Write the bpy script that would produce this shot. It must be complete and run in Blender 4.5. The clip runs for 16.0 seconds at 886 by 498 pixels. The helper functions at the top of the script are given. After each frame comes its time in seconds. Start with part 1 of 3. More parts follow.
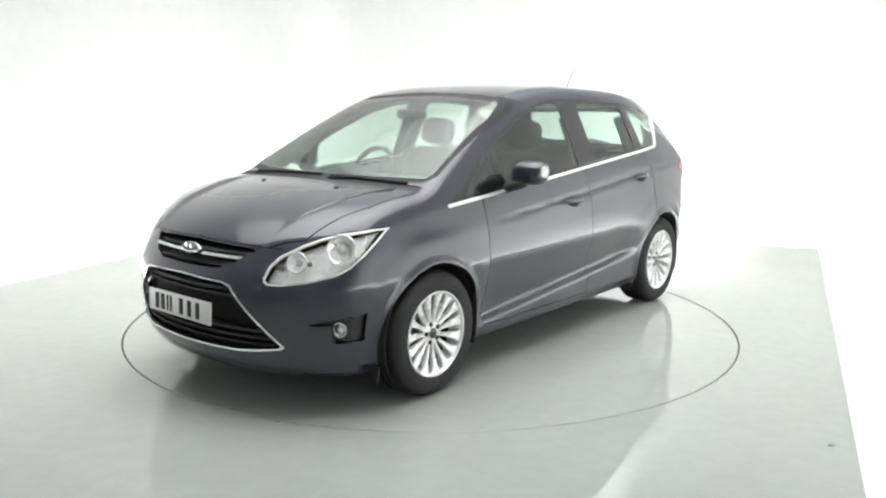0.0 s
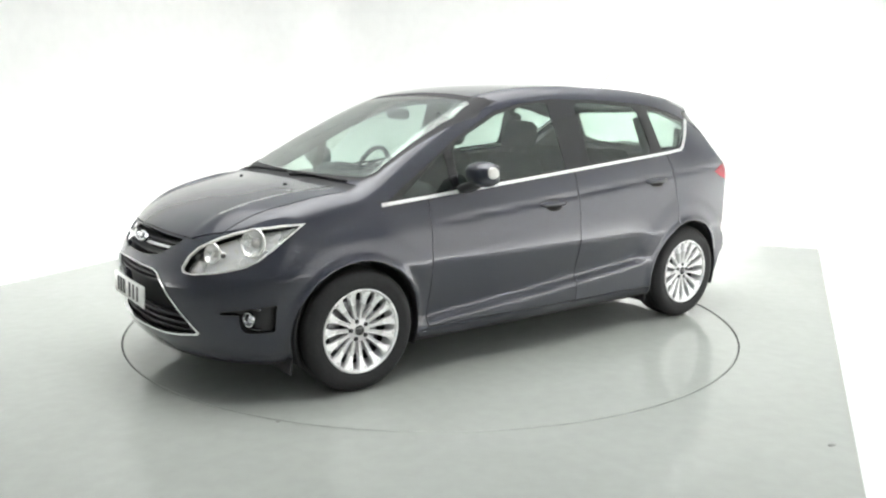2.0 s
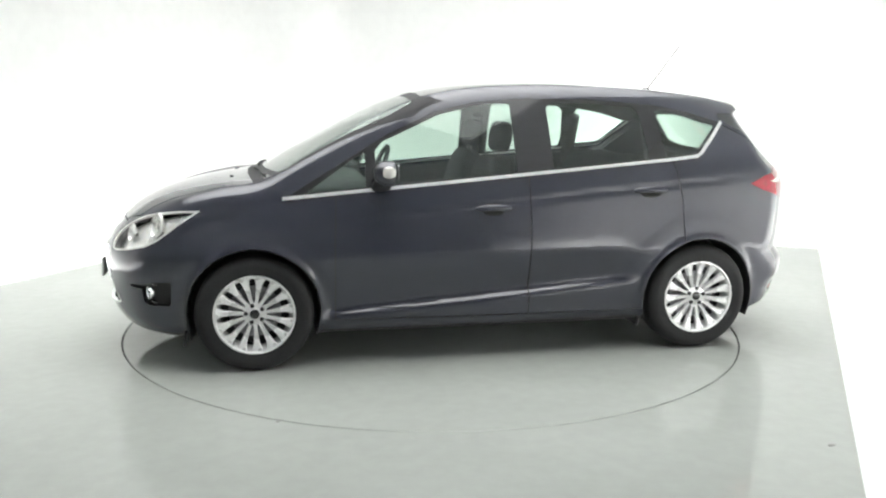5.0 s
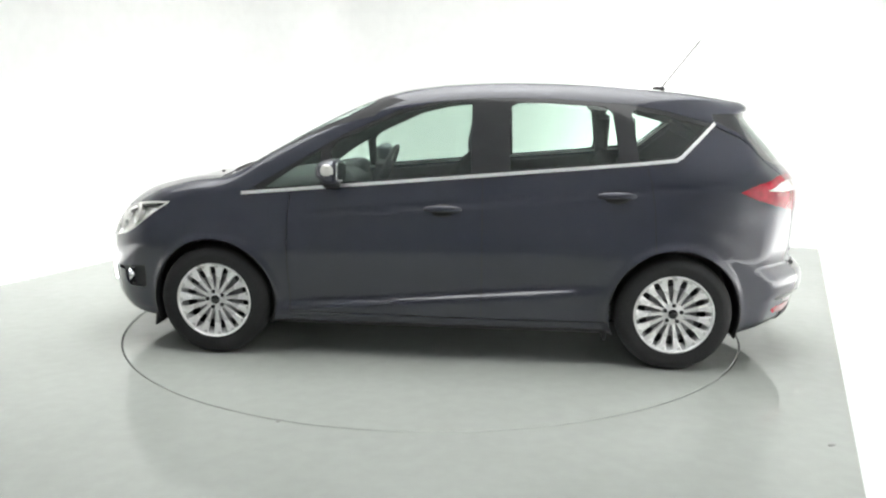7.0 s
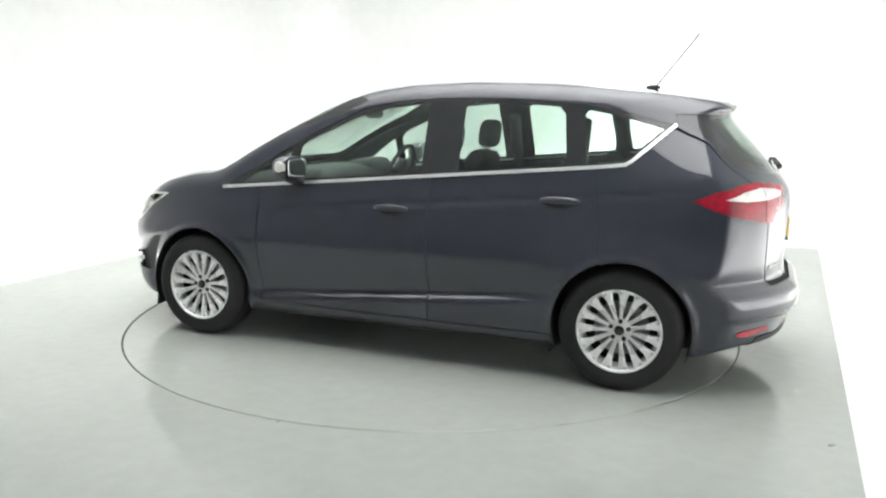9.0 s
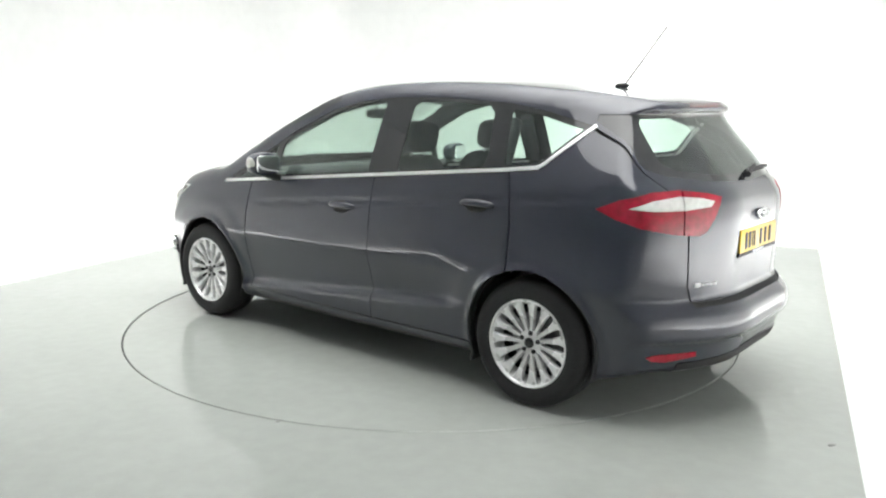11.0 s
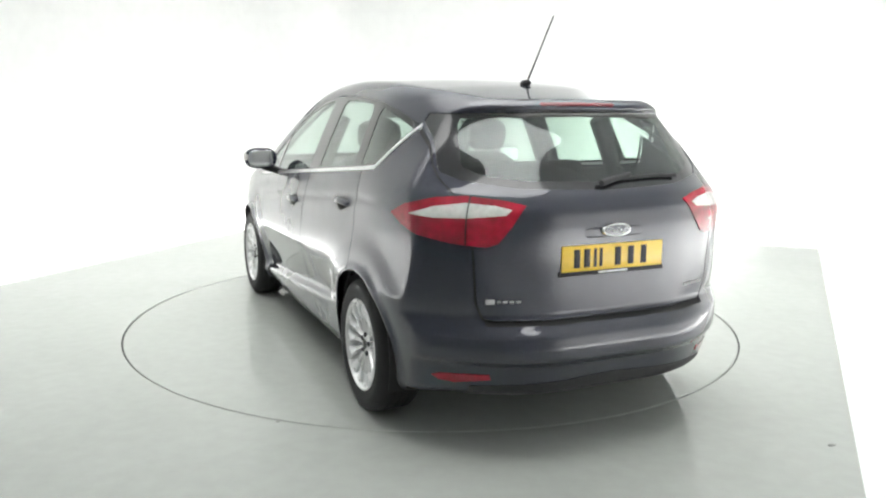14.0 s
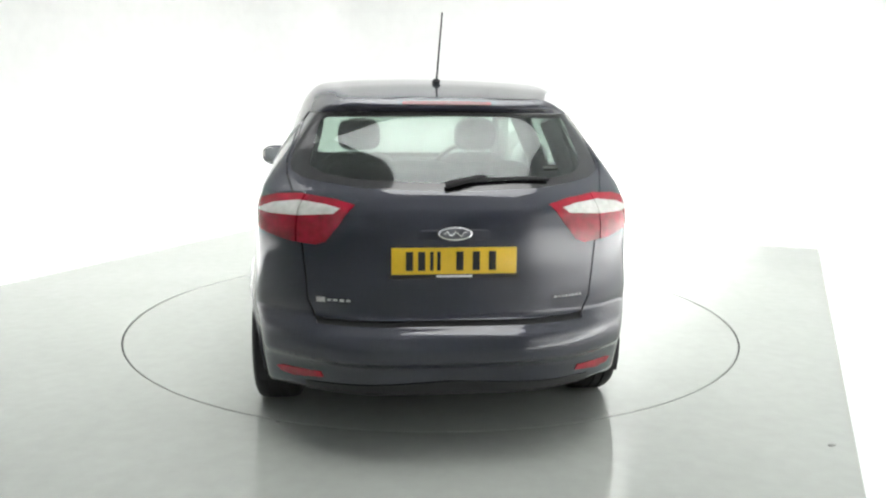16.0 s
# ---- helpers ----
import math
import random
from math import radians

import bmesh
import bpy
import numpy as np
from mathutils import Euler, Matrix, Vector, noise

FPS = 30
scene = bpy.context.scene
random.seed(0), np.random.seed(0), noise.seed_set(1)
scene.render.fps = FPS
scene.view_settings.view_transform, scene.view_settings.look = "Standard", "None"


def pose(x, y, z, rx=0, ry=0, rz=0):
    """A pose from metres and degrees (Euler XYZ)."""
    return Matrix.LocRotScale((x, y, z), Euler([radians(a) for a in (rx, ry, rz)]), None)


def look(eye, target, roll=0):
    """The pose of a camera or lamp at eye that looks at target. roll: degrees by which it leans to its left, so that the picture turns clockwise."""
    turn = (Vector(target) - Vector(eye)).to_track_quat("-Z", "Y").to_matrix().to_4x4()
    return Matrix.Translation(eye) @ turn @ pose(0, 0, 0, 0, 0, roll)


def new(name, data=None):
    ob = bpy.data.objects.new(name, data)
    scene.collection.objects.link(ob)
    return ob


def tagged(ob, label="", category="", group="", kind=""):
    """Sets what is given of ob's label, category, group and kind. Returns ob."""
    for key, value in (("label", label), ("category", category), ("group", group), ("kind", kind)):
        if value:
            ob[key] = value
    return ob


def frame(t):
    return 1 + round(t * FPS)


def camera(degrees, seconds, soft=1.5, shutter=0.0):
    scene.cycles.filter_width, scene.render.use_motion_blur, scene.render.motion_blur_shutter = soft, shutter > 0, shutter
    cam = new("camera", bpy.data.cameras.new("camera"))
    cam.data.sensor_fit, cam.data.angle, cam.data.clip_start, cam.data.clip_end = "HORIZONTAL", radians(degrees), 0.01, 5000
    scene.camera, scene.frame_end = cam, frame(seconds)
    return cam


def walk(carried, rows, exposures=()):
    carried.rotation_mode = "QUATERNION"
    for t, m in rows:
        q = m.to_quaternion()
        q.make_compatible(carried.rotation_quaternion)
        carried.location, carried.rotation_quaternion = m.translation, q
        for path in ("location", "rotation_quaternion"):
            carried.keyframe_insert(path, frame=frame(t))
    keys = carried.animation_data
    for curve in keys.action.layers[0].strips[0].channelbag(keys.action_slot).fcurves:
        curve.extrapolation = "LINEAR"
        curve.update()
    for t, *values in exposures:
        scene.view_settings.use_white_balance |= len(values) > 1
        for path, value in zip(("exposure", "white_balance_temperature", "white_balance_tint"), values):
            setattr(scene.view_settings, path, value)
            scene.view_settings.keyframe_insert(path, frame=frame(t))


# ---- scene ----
# camera: fixed on a stand
EYE = Vector((0.0, -5.470, 1.473))
CAM = look(EYE, EYE + 5 * Vector((0.0128, 0.98377, -0.17897)), 0.554)
cam = camera(58.09, 16.0, soft=2.2)
walk(cam, [(0, CAM), (16, CAM)], [(0, -0.40, 6450, 9.0), (16, -0.40, 6450, 9.0)])

# turntable angle in degrees, by the second
TURN = [(0, 230.05), (0.5, 227.8), (1, 224.2), (1.5, 220.17), (2, 215.92), (2.5, 211.7), (3, 207.5), (3.5, 203.37),
        (4, 199.18), (5.2, 189.1), (6.5, 178.25), (7, 174.03), (7.5, 169.83), (8, 165.79), (8.5, 161.75), (9, 157.55),
        (10.2, 146.7), (11.5, 135.34), (12, 130.4), (12.5, 126.11), (13, 121.99), (13.5, 117.85), (14, 113.66),
        (14.5, 109.43), (15, 104.4), (15.5, 100.06), (16, 95.78)]
AXIS_X, AXIS_Y = 0.139, -0.137      # the turntable's axis in the car's own plan
TABLE_R = 2.035

# ---- light: overhead softbox and added cove washes under an unseen grey ceiling ----
world = bpy.data.worlds.new("studio_dark")
scene.world = world
world.use_nodes = True
world.node_tree.nodes["Background"].inputs[0].default_value = (0.9, 1.0, 0.95, 1)
world.node_tree.nodes["Background"].inputs[1].default_value = 0.02

E1 = Vector((0.405, 0.914, 0))      # along the studio floor, away from the camera
E2 = Vector((0.914, -0.405, 0))     # across it


def studio(u, v, z=0.0):
    return E2 * u + E1 * v + Vector((0, 0, z))


def area_lamp(name, place, target, w, h, power, colour=(1, 1, 0.98)):
    data = bpy.data.lights.new(name, "AREA")
    data.shape, data.size, data.size_y, data.energy, data.color = "RECTANGLE", w, h, power, colour
    ob = new(name, data)
    ob.matrix_world = look(place, target)
    return ob


# unseen lamps added to burn the cove and the ground strip out to white
for lamp, spread in ((area_lamp("added_cove_wash", studio(-4.40, 0.6, 4.7), studio(-4.42, 0.6, 0), 10.5, 0.4, 215), 24),
                     (area_lamp("added_cove_wash", studio(0.2, 5.3, 4.7), studio(0.2, 5.75, 0), 0.5, 9.0, 420), 44),
                     (area_lamp("added_cove_wash", studio(4.9, 0.6, 4.7), studio(5.30, 0.6, 0.4), 9.0, 0.5, 345), 42)):
    lamp.data.spread = radians(spread)
overhead = area_lamp("overhead_softbox", studio(-0.5, 1.3, 4.6), studio(-0.5, 1.301, 0), 7.0, 8.2, 385)
overhead.data.spread = radians(100)


# ---- materials ----
def material(name, colour, rough=0.5, metal=0.0, coat=0.0, grain=0.0, scale=40.0, bump=0.0, spec=0.5, transmission=0.0,
             rough_var=0.0, emission=0.0, scale2=3.0, grain2=None, ior=1.45):
    m = bpy.data.materials.new(name)
    m.use_nodes = True
    nt = m.node_tree
    b = nt.nodes["Principled BSDF"]
    b.inputs["Base Color"].default_value = (*colour, 1)
    b.inputs["Roughness"].default_value = rough
    b.inputs["Metallic"].default_value = metal
    b.inputs["Coat Weight"].default_value = coat
    b.inputs["Coat IOR"].default_value = 1.69
    b.inputs["Coat Roughness"].default_value = 0.012
    b.inputs["Specular IOR Level"].default_value = spec
    b.inputs["Transmission Weight"].default_value = transmission
    b.inputs["IOR"].default_value = ior
    if emission:
        b.inputs["Emission Color"].default_value = (*colour, 1)
        b.inputs["Emission Strength"].default_value = emission
    if grain or bump or rough_var:
        tc = nt.nodes.new("ShaderNodeTexCoord")
        fine, broad = nt.nodes.new("ShaderNodeTexNoise"), nt.nodes.new("ShaderNodeTexNoise")
        for n, s in ((fine, scale), (broad, scale2)):
            n.inputs["Scale"].default_value, n.inputs["Detail"].default_value = s, 4
            nt.links.new(tc.outputs["Object"], n.inputs["Vector"])
        if grain:
            last = None
            for n, amount in ((fine, grain), (broad, grain if grain2 is None else grain2)):
                r = nt.nodes.new("ShaderNodeMapRange")
                r.inputs["From Min"].default_value, r.inputs["From Max"].default_value = 0.3, 0.7
                r.inputs["To Min"].default_value, r.inputs["To Max"].default_value = 1 - amount, 1 + amount
                nt.links.new(n.outputs["Fac"], r.inputs["Value"])
                if last is None:
                    last = r.outputs[0]
                else:
                    mul = nt.nodes.new("ShaderNodeMath")
                    mul.operation = "MULTIPLY"
                    nt.links.new(last, mul.inputs[0]), nt.links.new(r.outputs[0], mul.inputs[1])
                    last = mul.outputs[0]
            sc = nt.nodes.new("ShaderNodeVectorMath")
            sc.operation = "SCALE"
            sc.inputs[0].default_value = colour
            nt.links.new(last, sc.inputs["Scale"])
            nt.links.new(sc.outputs[0], b.inputs["Base Color"])
        if rough_var:
            r = nt.nodes.new("ShaderNodeMapRange")
            r.inputs["From Min"].default_value, r.inputs["From Max"].default_value = 0.3, 0.7
            r.inputs["To Min"].default_value, r.inputs["To Max"].default_value = max(0, rough - rough_var), rough + rough_var
            nt.links.new(broad.outputs["Fac"], r.inputs["Value"])
            nt.links.new(r.outputs[0], b.inputs["Roughness"])
        if bump:
            bp = nt.nodes.new("ShaderNodeBump")
            bp.inputs["Strength"].default_value, bp.inputs["Distance"].default_value = bump, 0.002
            nt.links.new(fine.outputs["Fac"], bp.inputs["Height"])
            nt.links.new(bp.outputs[0], b.inputs["Normal"])
    return m


PAINT = material("grey_metallic_paint", (0.0178, 0.0198, 0.0345), 0.38, 0.25, coat=1.0, spec=0.18, grain=0.10, scale=900, grain2=0.04, rough_var=0.03)
BLACK_GLOSS = material("black_gloss_trim", (0.012, 0.012, 0.014), 0.12, coat=0.5, grain=0.1, scale=60)
BLACK_PLASTIC = material("black_textured_plastic", (0.018, 0.018, 0.02), 0.6, grain=0.15, scale=300, bump=0.3)
# near-black, so the shade inside gaps is carried by the colour
SEAM = material("shut_line_shadow_gap", (0.008, 0.008, 0.009), 0.8, grain=0.1, scale=50)
CHROME = material("polished_chrome", (0.82, 0.83, 0.84), 0.10, 1.0, grain=0.02, scale=80, rough_var=0.03)
ALLOY = material("silver_painted_alloy", (0.80, 0.80, 0.80), 0.28, 0.35, coat=0.4, grain=0.05, scale=200, rough_var=0.05)
# dark copy of the alloy, with the shade behind the spokes in its colour
ALLOY_DARK = material("alloy_with_painted_shade", (0.045, 0.045, 0.048), 0.5, 0.5, grain=0.15, scale=30)
TYRE = material("tyre_rubber", (0.014, 0.014, 0.015), 0.72, grain=0.2, scale=120, bump=0.25)
STEEL = material("brake_disc_steel", (0.30, 0.30, 0.31), 0.4, 0.9, grain=0.15, scale=60)
GLASS = material("green_tinted_glass", (0.72, 0.83, 0.77), 0.0, transmission=1.0, ior=1.55)
REAR_GLASS = material("dark_tinted_rear_glass", (0.52, 0.61, 0.56), 0.0, transmission=1.0, ior=1.55)
SATIN = material("satin_bright_trim", (0.86, 0.86, 0.86), 0.30, 0.85, grain=0.02, scale=80)
LENS = material("clear_lamp_lens", (1.0, 1.0, 1.0), 0.0, transmission=1.0, ior=1.12)
HEAD_RIM = material("bright_lamp_rim", (0.90, 0.90, 0.87), 0.25, 0.2, coat=0.6, grain=0.03, scale=60)
LAMP_BOWL = material("silvered_lamp_bowl", (0.93, 0.93, 0.90), 0.22, 0.80, grain=0.16, scale=26, rough_var=0.10, bump=0.8)
LAMP_SHADE = material("grey_lamp_socket", (0.16, 0.16, 0.155), 0.4, 0.3, grain=0.1, scale=60)
DARK_RED_LENS = material("dark_red_lamp_lens", (0.13, 0.003, 0.010), 0.15, coat=0.4, grain=0.1, scale=80)
RED_LENS = material("red_lamp_lens", (0.31, 0.003, 0.018), 0.12, coat=0.6, spec=0.25, grain=0.20, scale=34, grain2=0.30, scale2=9, bump=0.25)
WHITE_LENS = material("frosted_white_lamp_lens", (0.64, 0.63, 0.60), 0.15, coat=1.0, grain=0.13, scale=38, bump=0.2)
FABRIC = material("dark_seat_cloth", (0.030, 0.030, 0.034), 0.9, grain=0.2, scale=250, bump=0.5)
LINING = material("pale_roof_lining", (0.45, 0.45, 0.43), 0.9, grain=0.05, scale=200)
DASH = material("dark_soft_dashboard", (0.028, 0.028, 0.031), 0.55, grain=0.15, scale=300, bump=0.4)
PLATE_WHITE = material("white_plate_plastic", (0.78, 0.78, 0.76), 0.3, coat=0.5, grain=0.03, scale=60)
PLATE_YELLOW = material("yellow_plate_plastic", (0.80, 0.52, 0.02), 0.3, coat=0.5, grain=0.03, scale=60)
PLATE_BLACK = material("black_plate_print", (0.015, 0.015, 0.015), 0.5, grain=0.1, scale=90)
BADGE_BLUE = material("badge_enamel", (0.12, 0.125, 0.14), 0.25, coat=1.0, grain=0.1, scale=60)
FLOOR = material("grey_epoxy_floor", (0.375, 0.394, 0.368), 0.04, spec=0.38, grain=0.03, scale=12, rough_var=0.02, scale2=1.2, bump=0.02)
TABLE = material("grey_epoxy_turntable", (0.375, 0.394, 0.368), 0.04, spec=0.38, grain=0.03, scale=12, rough_var=0.02, scale2=1.2, bump=0.02)
LETTER = material("dull_silver_lettering", (0.42, 0.42, 0.43), 0.35, 0.6, grain=0.05, scale=80)
WHITE_WALL = material("white_cove_paint", (0.86, 0.86, 0.85), 0.7, grain=0.015, scale=8, bump=0.05)
# tone set by how much light these unseen surfaces throw on the car
UNSEEN_WALL = material("unseen_pale_grey_enclosure", (0.66, 0.675, 0.70), 0.9, grain=0.1, scale=20)
DIRT = material("floor_scuff", (0.20, 0.20, 0.19), 0.6, grain=0.2, scale=60)


# ---- mesh helpers ----
def part(name, bm, mat, parent, label="", smooth=True):
    me = bpy.data.meshes.new(name)
    bm.to_mesh(me)
    bm.free()
    if smooth:
        me.shade_smooth()
        me.set_sharp_from_angle(angle=radians(38))
    return hang(name, me, mat, parent, label)


def hang(name, me, mat, parent, label=""):
    if mat and not me.materials:
        me.materials.append(mat)
    ob = new(name, me)
    ob.parent = parent
    if label:
        ob["label"] = label
    return ob


def move(bm, m):
    bmesh.ops.transform(bm, matrix=m, verts=bm.verts)
    return bm


def box(size, place=(0, 0, 0), bevel=0.0, segs=2, turn=(0, 0, 0)):
    bm = bmesh.new()
    bmesh.ops.create_cube(bm, size=1.0, matrix=Matrix.Diagonal((*size, 1)))
    if bevel:
        bmesh.ops.bevel(bm, geom=bm.edges[:], offset=bevel, segments=segs, profile=0.5, affect="EDGES")
    return move(bm, pose(*place, *turn))


def lathe(profile, segs=48, closed=False):
    """Turns a profile of (radius, along y) round the y axis."""
    bm = bmesh.new()
    rings = []
    for r, y in profile:
        if r < 1e-6:
            rings.append([bm.verts.new((0, y, 0))])
        else:
            rings.append([bm.verts.new((r * math.cos(a), y, r * math.sin(a))) for a in
                          (2 * math.pi * i / segs for i in range(segs))])
    pairs = list(zip(rings, rings[1:])) + ([(rings[-1], rings[0])] if closed else [])
    for a, b in pairs:
        for i in range(segs):
            j = (i + 1) % segs
            if len(a) == 1 and len(b) == 1:
                continue
            if len(a) == 1:
                bm.faces.new((a[0], b[i], b[j]))
            elif len(b) == 1:
                bm.faces.new((a[i], b[0], a[j]))
            else:
                bm.faces.new((a[i], b[i], b[j], a[j]))
    bmesh.ops.recalc_face_normals(bm, faces=bm.faces)
    return bm


def tube(points, radius, segs=8, taper=1.0):
    """A round bar along points, closed at its ends."""
    bm = bmesh.new()
    pts = [Vector(p) for p in points]
    rings = []
    for i, p in enumerate(pts):
        d = (pts[min(i + 1, len(pts) - 1)] - pts[max(i - 1, 0)]).normalized()
        q = d.to_track_quat("Z", "Y").to_matrix()
        r = radius * (1 + (taper - 1) * i / max(1, len(pts) - 1))
        rings.append([bm.verts.new(p + q @ Vector((r * math.cos(a), r * math.sin(a), 0))) for a in
                      (2 * math.pi * k / segs for k in range(segs))])
    for a, b in zip(rings, rings[1:]):
        for k in range(segs):
            bm.faces.new((a[k], a[(k + 1) % segs], b[(k + 1) % segs], b[k]))
    bm.faces.new(rings[0][::-1])
    bm.faces.new(rings[-1])
    return bm


def slab(points, z0, z1):
    """A flat plate with the outline of points (x, y)."""
    bm = bmesh.new()
    low = [bm.verts.new((x, y, z0)) for x, y in points]
    top = [bm.verts.new((x, y, z1)) for x, y in points]
    n = len(points)
    bm.faces.new(low[::-1])
    bm.faces.new(top)
    for i in range(n):
        bm.faces.new((low[i], low[(i + 1) % n], top[(i + 1) % n], top[i]))
    bmesh.ops.recalc_face_normals(bm, faces=bm.faces)
    return bm


# ---- the studio ----
def build_floor():
    corners = [studio(-3.53, 4.0), studio(-3.55, -7.6), studio(2.60, -7.6), studio(2.60, 4.22)]
    bm = bmesh.new()
    n = 144
    rings = [[], [], []]
    hole = TABLE_R + 0.010
    for i in range(n):
        a = 2 * math.pi * i / n
        d = Vector((math.cos(a), math.sin(a), 0))
        best = 99
        for k in range(4):
            p, q = corners[k], corners[(k + 1) % 4]
            e = q - p
            den = d.x * e.y - d.y * e.x
            if abs(den) < 1e-9:
                continue
            s = (p.x * e.y - p.y * e.x) / den
            w = (p.x * d.y - p.y * d.x) / den
            if s > 0 and -1e-6 <= w <= 1 + 1e-6:
                best = min(best, s)
        rings[0].append(bm.verts.new(d * hole + Vector((0, 0, -0.03))))
        rings[1].append(bm.verts.new(d * hole))
        rings[2].append(bm.verts.new(d * best))
    ring3 = [bm.verts.new(v.co - Vector((0, 0, 0.03))) for v in rings[2]]
    rings.append(ring3)
    for a, b in zip(rings, rings[1:]):
        for i in range(n):
            bm.faces.new((a[i], b[i], b[(i + 1) % n], a[(i + 1) % n]))
    for c in corners:
        near = min(rings[2], key=lambda v: (v.co - c).length)
        near.co = c
        ring3[rings[2].index(near)].co = c - Vector((0, 0, 0.03))
    bmesh.ops.recalc_face_normals(bm, faces=bm.faces)
    ob = part("floor", bm, FLOOR, None, smooth=False)
    tagged(ob, "glossy grey epoxy-painted studio floor round the turntable", "floor", kind="structure")

    bm = slab([tuple(studio(u, v).xy) for u, v in ((-5.6, 6.4), (-5.6, -8.2), (6.0, -8.2), (6.0, 6.4))], -0.13, -0.034)
    tagged(part("ground", bm, WHITE_WALL, None, smooth=False), "white studio floor round the grey painted area", "floor", kind="structure")


def build_cove():
    """White cove wall, swept round three sides, curved at its foot and corners."""
    path = []
    r = 1.5
    for (cu, cv), a0, a1 in (((-5.4 + r, 6.2 - r), 180, 90), ((5.8 - r, 6.2 - r), 90, 0)):
        for i in range(13):
            a = radians(a0 + (a1 - a0) * i / 12)
            path.append((cu + r * math.cos(a), cv + r * math.sin(a), math.cos(a), math.sin(a)))
    path = [(-5.4, -8.0, -1, 0)] + path + [(5.8, -8.0, 1, 0)]
    foot = 0.7
    prof = [(foot * (1 - math.sin(a)), foot * (1 - math.cos(a))) for a in (math.pi / 2 * i / 10 for i in range(11))] + [(0, 5.0)]
    bm = bmesh.new()
    grid = []
    for u, v, nu, nv in path:
        col = [bm.verts.new(studio(u - nu * d, v - nv * d, z - 0.033)) for d, z in prof]
        col += [bm.verts.new(studio(u + nu * 0.12, v + nv * 0.12, 4.967)), bm.verts.new(studio(u + nu * 0.12, v + nv * 0.12, -0.033))]
        grid.append(col)
    m = len(grid[0])
    for a, b in zip(grid, grid[1:]):
        for k in range(m):
            bm.faces.new((a[k], b[k], b[(k + 1) % m], a[(k + 1) % m]))
    bmesh.ops.recalc_face_normals(bm, faces=bm.faces)
    tagged(part("wall_cove", bm, WHITE_WALL, None), "smooth white curved cyclorama wall of the photo studio", "wall", kind="structure")

    def wall(name, a, b, z0, z1, mat, label):
        bm = slab([tuple(studio(*p).xy) for p in ((a[0], a[1]), (b[0], a[1]), (b[0], b[1]), (a[0], b[1]))], z0, z1)
        tagged(part(name, bm, mat, None, smooth=False), label, "wall", kind="structure")
    # unseen enclosure, added to bounce light and fill the paint's reflections
    wall("wall_front", (-5.6, -8.4), (6.0, -8.1), -0.13, 5.0, UNSEEN_WALL, "unseen pale grey wall added behind the camera to reflect in the car's paint")
    wall("ceiling", (-5.8, -8.5), (6.2, 6.5), 4.97, 5.12, UNSEEN_WALL, "unseen pale grey ceiling added to close the studio")


def build_turntable():
    bm = lathe([(0, 0.0), (1.2, 0.0), (TABLE_R - 0.004, 0.0), (TABLE_R, -0.003), (TABLE_R, -0.03), (0, -0.03)], 144)
    move(bm, pose(0, 0, 0, 90, 0, 0))
    ob = new("turntable")
    tagged(ob, "round grey glossy vehicle turntable flush with the floor", "turntable")
    part("disc", bm, TABLE, ob, smooth=False)
    # near-black ring: the shade down in the open gap, put in as colour
    bm = lathe([(TABLE_R - 0.02, -0.010), (TABLE_R + 0.0095, -0.010), (TABLE_R + 0.0095, -0.030), (TABLE_R - 0.02, -0.030)], 144, True)
    part("gap_shade", move(bm, pose(0, 0, 0, 90, 0, 0)), SEAM, ob, "near-black ring standing in for the shade in the gap round the disc", smooth=False)
    return ob


build_floor()
build_cove()
turntable = build_turntable()


# ---- the car's outer shape: four faces blended into one skin ----
def curve(points):
    """A smooth curve through (x, y) points that never overshoots."""
    pts = sorted(points)
    xs, ys = np.array([p[0] for p in pts], float), np.array([p[1] for p in pts], float)
    h, d = np.diff(xs), np.diff(ys) / np.diff(xs)
    m = np.zeros(len(xs))
    m[0], m[-1] = d[0], d[-1]
    for i in range(1, len(xs) - 1):
        if d[i - 1] * d[i] > 0:
            w1, w2 = 2 * h[i] + h[i - 1], h[i] + 2 * h[i - 1]
            m[i] = (w1 + w2) / (w1 / d[i - 1] + w2 / d[i])

    def value(x):
        x = np.clip(x, xs[0], xs[-1])
        i = np.clip(np.searchsorted(xs, x) - 1, 0, len(xs) - 2)
        t = (x - xs[i]) / h[i]
        return (ys[i] * (1 + 2 * t) * (1 - t) ** 2 + h[i] * m[i] * t * (1 - t) ** 2
                + ys[i + 1] * t * t * (3 - 2 * t) + h[i] * m[i + 1] * t * t * (t - 1))
    return value


ROOFLINE = curve([(2.4, 0.58), (2.2, 0.73), (2.1, 0.82), (2.03, 0.872), (1.92, 0.930), (1.76, 0.985), (1.55, 1.028), (1.38, 1.052),
                  (1.30, 1.078), (1.10, 1.190), (0.86, 1.321), (0.60, 1.447), (0.45, 1.508), (0.22, 1.566), (0.0, 1.594),
                  (-0.4, 1.610), (-0.8, 1.606), (-1.3, 1.572), (-1.6, 1.528), (-1.8, 1.49), (-2.0, 1.44), (-2.4, 1.3)])
PLAN = curve([(-2.4, 0.64), (-2.1, 0.775), (-1.9, 0.826), (-1.6, 0.874), (-1.3, 0.896), (-0.9, 0.904), (0, 0.907), (0.9, 0.893),
              (1.3, 0.883), (1.6, 0.862), (1.9, 0.81), (2.1, 0.73), (2.4, 0.55)])
NOSE = curve([(0.0, 1.95), (0.16, 2.07), (0.22, 2.13), (0.30, 2.18), (0.42, 2.200), (0.56, 2.212), (0.64, 2.205), (0.70, 2.182),
              (0.76, 2.148), (0.83, 2.102), (0.90, 2.036), (1.0, 1.93), (1.7, 1.3)])
